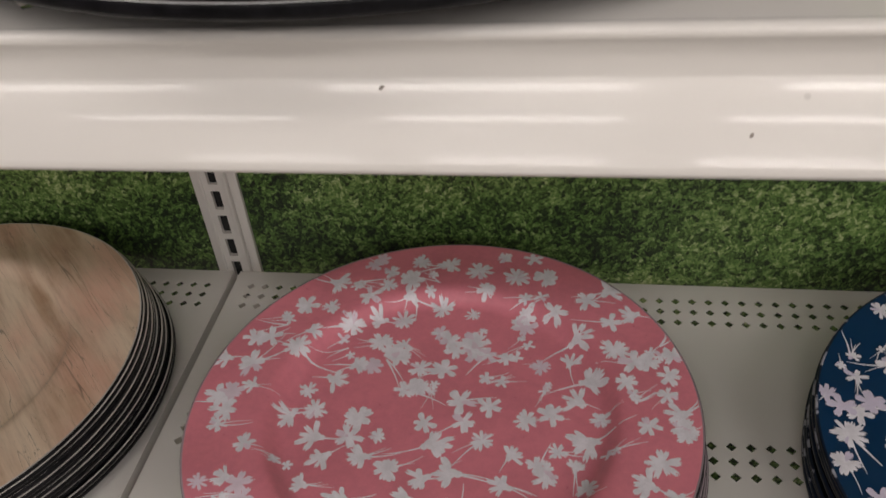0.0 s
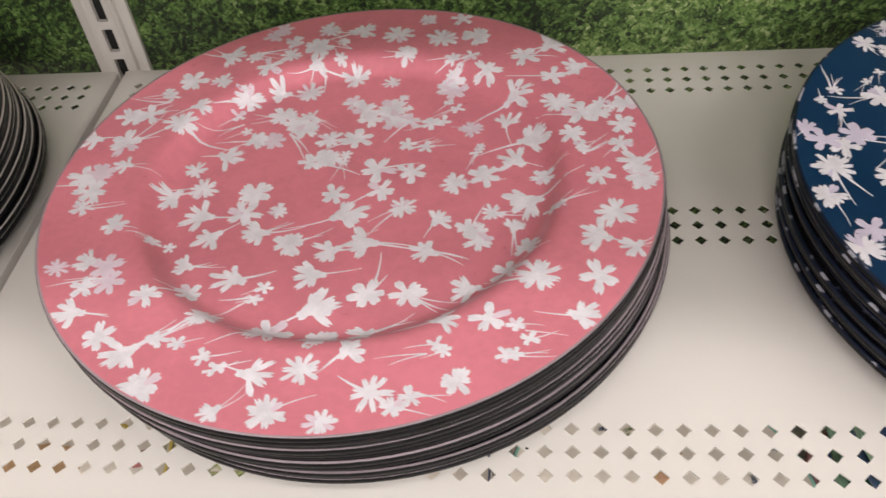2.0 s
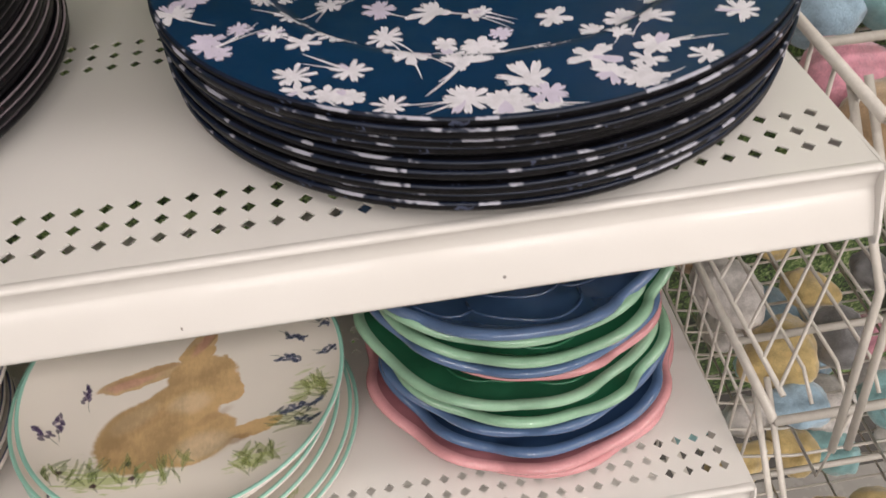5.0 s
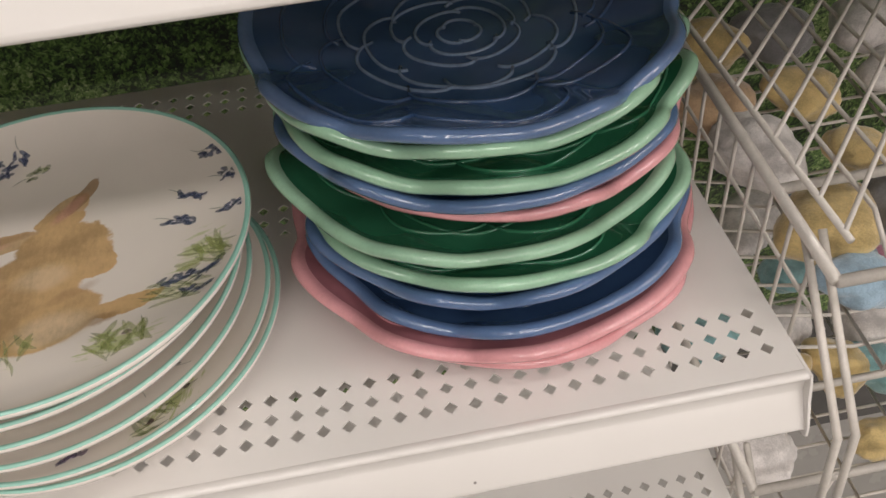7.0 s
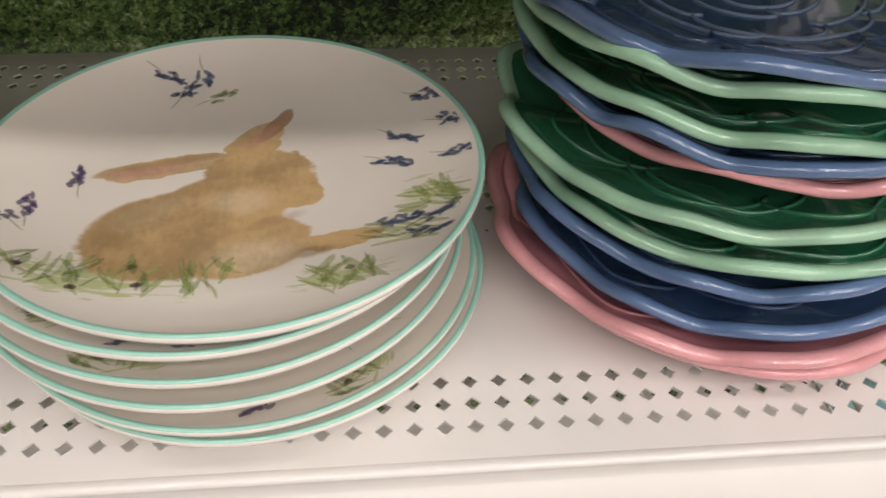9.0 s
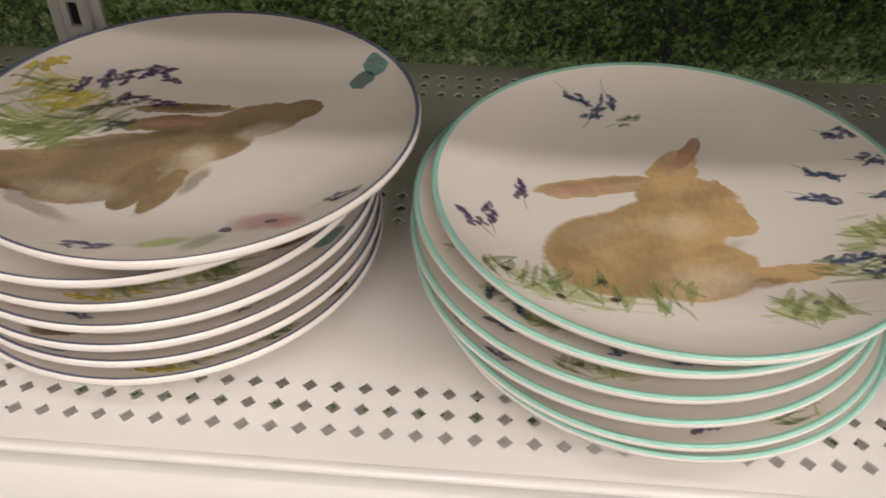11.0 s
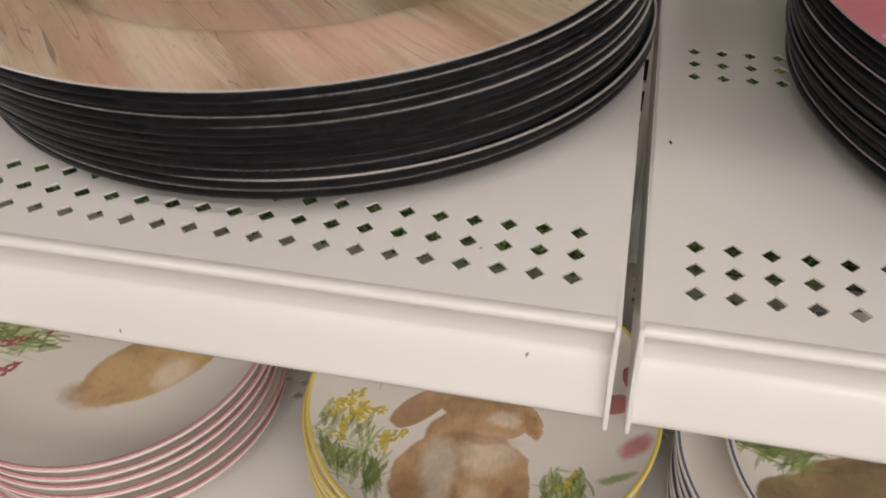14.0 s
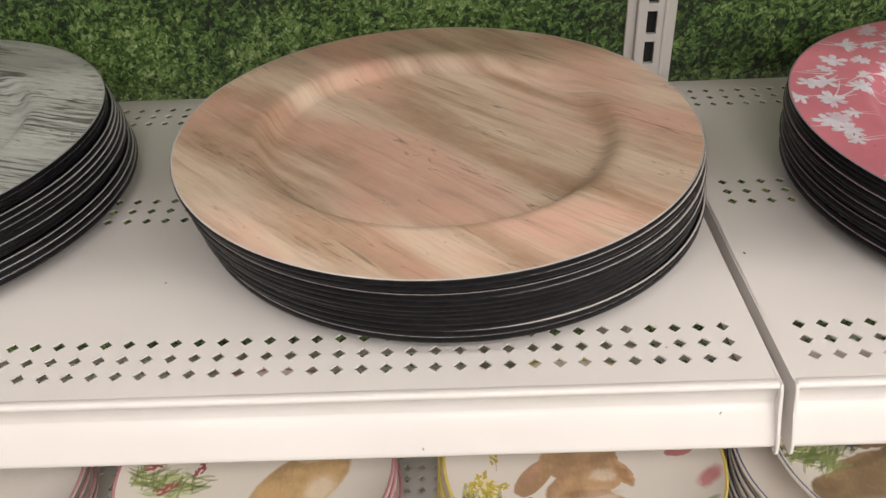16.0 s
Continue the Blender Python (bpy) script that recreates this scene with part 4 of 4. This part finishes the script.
petal_relief(plain("thin_blue_glaze", (0.14, 0.20, 0.30, 1), 0.12, 0, 0.6, 0.2, 90), last, ((0.012, 3, 0.2), (0.022, 3, 1.3), (0.034, 4, 0.9), (0.048, 5, 0.3), (0.062, 5, 0.9)), 0.0010, "pale raised petal lines")

# ---------- wire baskets ----------


def bar(parent, name, pts, r=0.0013):
    bm = bmesh.new()
    add_tube(bm, pts, r, 8)
    return part(name, bm, WIRE, parent)


def wire_basket(z, slope, x0, x1, y0, y1, depth):
    """A bin of white wire beside the shelf end: heavy rim, hanging wires and cross wires."""
    b = tagged(empty("wire_basket", 0, 0, 0), "white enamelled wire basket hung beside the shelves", "basket", "wire baskets")
    rz = lambda y: z + (y - y0) * slope
    bar(b, "rim", [(x0, y0, rz(y0)), (x0, y1, rz(y1))], 0.0034)
    bar(b, "rim", [(x1, y0, rz(y0)), (x1, y1, rz(y1))], 0.0034)
    bar(b, "rim", [(x0, y0, rz(y0)), (x1, y0, rz(y0))], 0.0034)
    bar(b, "cross_bar", [(x0, y0 + 0.068, rz(y0 + 0.068)), (x1, y0 + 0.068, rz(y0 + 0.068))], 0.0030)
    n = int((y1 - y0) / 0.026)
    for k in range(1, n + 1):
        y = y0 + k * (y1 - y0) / (n + 1)
        bar(b, "wire", [(x0 + 0.001, y, rz(y)), (x0 + 0.004, y, rz(y) - depth), (x0 + 0.05, y, rz(y) - depth - 0.012), (x1, y, rz(y) - depth - 0.012)])
    for k in range(1, 9):
        x = x0 + k * (x1 - x0) / 9
        bar(b, "wire", [(x, y0, rz(y0)), (x, y0 + 0.004, rz(y0) - depth - 0.010), (x, y1, rz(y1) - depth - 0.010)])
    for d in (0.45, 1.0):
        bar(b, "wire", [(x0 + 0.003, y0, rz(y0) - depth * d), (x0 + 0.003, y1, rz(y1) - depth * d)])
    for dx in (0.0, 0.010):
        bar(b, "leg", [(x0 + dx, y0 + 0.035, rz(y0 + 0.03)), (x0 + dx, y0 - 0.042, z - 0.078), (x0 + dx, y0 - 0.060, z - 0.20)], 0.0024)
    return b


# the far right ends are unseen, lengthened to keep out light from that side
wire_basket(0.8090, 0.05, 0.530, 1.05, 0.2135, 0.553, 0.085)
wire_basket(1.0530, 0.02, 0.532, 1.05, 0.2225, 0.553, 0.075)
wire_basket(0.60, 0.05, 0.530, 1.05, 0.2135, 0.553, 0.085)


def mesh_cover(z, x0, x1, y0, y1):
    """A flat wire grid over a basket: wires from front to back, crossed by slanting ones."""
    g = tagged(empty("wire_grid", 0, 0, 0), "white wire grid lying over the basket of soft toys", "grid")
    bar(g, "rail", [(x0, y0, z), (x0, y1, z)], 0.0020)
    for k in range(1, 14):
        x = x0 + 0.0240 * k
        bar(g, "wire", [(x, y0, z - 0.016), (x, y0 + 0.02, z - 0.002), (x, y1, z - 0.002)], 0.0014)
    y = y0 + 0.006
    while y < y1 - 0.02:
        run = min(x1 - x0, (y1 - y) / 1.1)
        bar(g, "slanting_wire", [(x0, y, z + 0.001), (x0 + run, y + 1.1 * run, z + 0.001)], 0.0014)
        y += 0.0252
    return g


mesh_cover(0.8345, 0.5315, 0.86, 0.2165, 0.552)

# soft toys in the baskets, kept as plain shapes
FUZZ = {}
for nm, c in (("white", (0.70, 0.66, 0.64, 1)), ("teal", (0.26, 0.47, 0.49, 1)), ("tan", (0.52, 0.36, 0.22, 1)), ("straw", (0.60, 0.45, 0.20, 1)), ("grey", (0.20, 0.195, 0.20, 1)), ("pink", (0.66, 0.30, 0.38, 1)), ("blue", (0.30, 0.42, 0.52, 1))):
    FUZZ[nm] = plain("plush_" + nm, c, 0.95, 0, 0, 0.28, 70, 1.0)
    FUZZ[nm].node_tree.nodes["Principled BSDF"].inputs["Sheen Weight"].default_value = 0.5


def plush(x, y, z, a, b, c, turn, mat, seed):
    """A soft rounded toy as one plain mesh: a padded body that bulges into one or two lobes, with a short nap."""
    bm = bmesh.new()
    rnd = random.Random(seed)
    lobes = []
    for k in range(rnd.randint(1, 2)):
        u = rnd.uniform(0, math.tau)
        lobes.append((Vector((math.cos(u), math.sin(u), rnd.uniform(0.0, 0.6))).normalized(), rnd.uniform(0.35, 0.6), rnd.uniform(5, 9)))
    bmesh.ops.create_icosphere(bm, subdivisions=4, radius=1)
    for v in bm.verts:
        k = 0.86 + 0.14 * noise.noise(v.co * 1.6 + Vector((seed, 0, 0))) + 0.05 * noise.noise(v.co * 5 + Vector((0, seed, 0))) + 0.035 * noise.noise(v.co * 19 + Vector((0, seed, 3)))
        for way, out, narrow_ in lobes:
            k += out * math.exp(-narrow_ * (1 - v.co.dot(way)))
        v.co = Vector((v.co.x * a, v.co.y * b, v.co.z * c)) * k
    ob = part("soft_toy", bm, FUZZ[mat])
    ob.matrix_basis = pose(x, y, z, 0, 0, turn)
    return tagged(ob, mat + " plush soft toy lying in a wire basket", "soft toy", "soft toys in the baskets")


tr = random.Random(21)
cols = ["white", "white", "tan", "teal", "teal", "straw", "white", "grey", "blue", "straw", "pink"]
# top basket packed fuller and unseen right-hand columns added, to block light
for base, n, low, high in ((0.7235, 6, 0.022, 0.036), (0.515, 6, 0.022, 0.036), (0.985, 7, 0.032, 0.046)):
    for iy in range(5):
        for ix in range(n):
            s = tr.uniform(low, high)
            plush(0.585 + ix * 0.070 + tr.uniform(-.02, .02), 0.262 + iy * 0.060 + tr.uniform(-.012, .012), base + iy * 0.003 + 0.002 + s * 0.62, s, s * tr.uniform(0.7, 1.35), s * tr.uniform(0.65, 0.95), tr.uniform(0, 360), tr.choice(cols), tr.uniform(0, 50))

# label holder clipped over the shelf lip
bm = bmesh.new()
add_box(bm, -0.0145, 0.0147, -0.0006, 0.0006, -0.0100, 0.0100, 0.0003)
holder = part("label_holder", bm, plain("label_film", (0.42, 0.42, 0.48, 1), 0.2, 0, 0.3, 0.03, 60))
holder.matrix_basis = pose(0, 0.1828, MID_Z - 0.0275, -25.0, 0, 0)
tagged(holder, "pale blank plastic label holder on the shelf lip", "label")

# scuffs and stains on the decks
STAIN = plain("adhesive_stain", (0.50, 0.38, 0.28, 1), 0.5, 0, 0, 0.2, 200)
SCUFF = plain("rubber_scuff", (0.05, 0.045, 0.04, 1), 0.7, 0, 0, 0.3, 300)
mk = random.Random(31)


def blotch(name, x, y, z, a, b, turn, mat, label):
    bm = bmesh.new()
    vs = [bm.verts.new((a * math.cos(k * math.tau / 18) * mk.uniform(0.7, 1.15), b * math.sin(k * math.tau / 18) * mk.uniform(0.7, 1.15), 0)) for k in range(18)]
    f = bm.faces.new(vs)
    ex = bmesh.ops.extrude_face_region(bm, geom=[f])
    for v in ex["geom"]:
        if isinstance(v, bmesh.types.BMVert):
            v.co.z += 0.0002
    ob = part(name, bm, mat, smooth=False)
    ob.matrix_basis = pose(x, y, z + 0.00015, 0, 0, turn)
    return tagged(ob, label, "stain", kind="structure")


blotch("stain", -0.2565, 0.2225, LOW_Z, 0.0052, 0.0042, 20, STAIN, "beige glue stain on the shelf deck")
for k in range(5):
    blotch("scuff", -0.460 + 0.0016 * k, 0.250 + 0.0040 * k, LOW_Z, 0.0042, 0.0012, 20 + mk.uniform(-40, 40), SCUFF, "dark scuff on the shelf deck")
for x, y in ((0.4935, 0.3215), (0.4965, 0.3300)):
    blotch("scuff", x, y, LOW_Z, 0.0018, 0.0010, 30, SCUFF, "dark scuff on the shelf deck")
for k in range(16):
    blotch("speck", mk.uniform(-0.75, 0.50), mk.uniform(0.20, 0.35), mk.choice((MID_Z, LOW_Z)), mk.uniform(0.0005, 0.0013), 0.0006, mk.uniform(0, 180), SCUFF, "small dark speck on the shelf deck")

# chips and specks on the slanted lips: shelf height, x and how far down the face
CHIP = plain("worn_chip", (0.30, 0.26, 0.23, 1), 0.7, 0, 0, 0.3, 300)
for z, x, f in ((TOP_Z, -0.0134, 0.03), (TOP_Z, 0.0767, 0.61), (MID_Z, 0.1907, 0.87), (MID_Z, -0.3020, 0.16), (MID_Z, -0.4560, 0.90), (LOW_Z, 0.2450, 0.30)):
    y = 0.1920 - 0.0096 * f - 0.0003
    ob = blotch("speck", 0, 0, 0, mk.uniform(0.0006, 0.0010), 0.00045, 0, CHIP, "small worn chip on the shelf lip")
    ob.matrix_basis = pose(x, y, z - 0.0144 - 0.0172 * f + 0.0002, 60.8, 0, 0) @ pose(0, 0, 0, 0, 0, mk.uniform(20, 110))
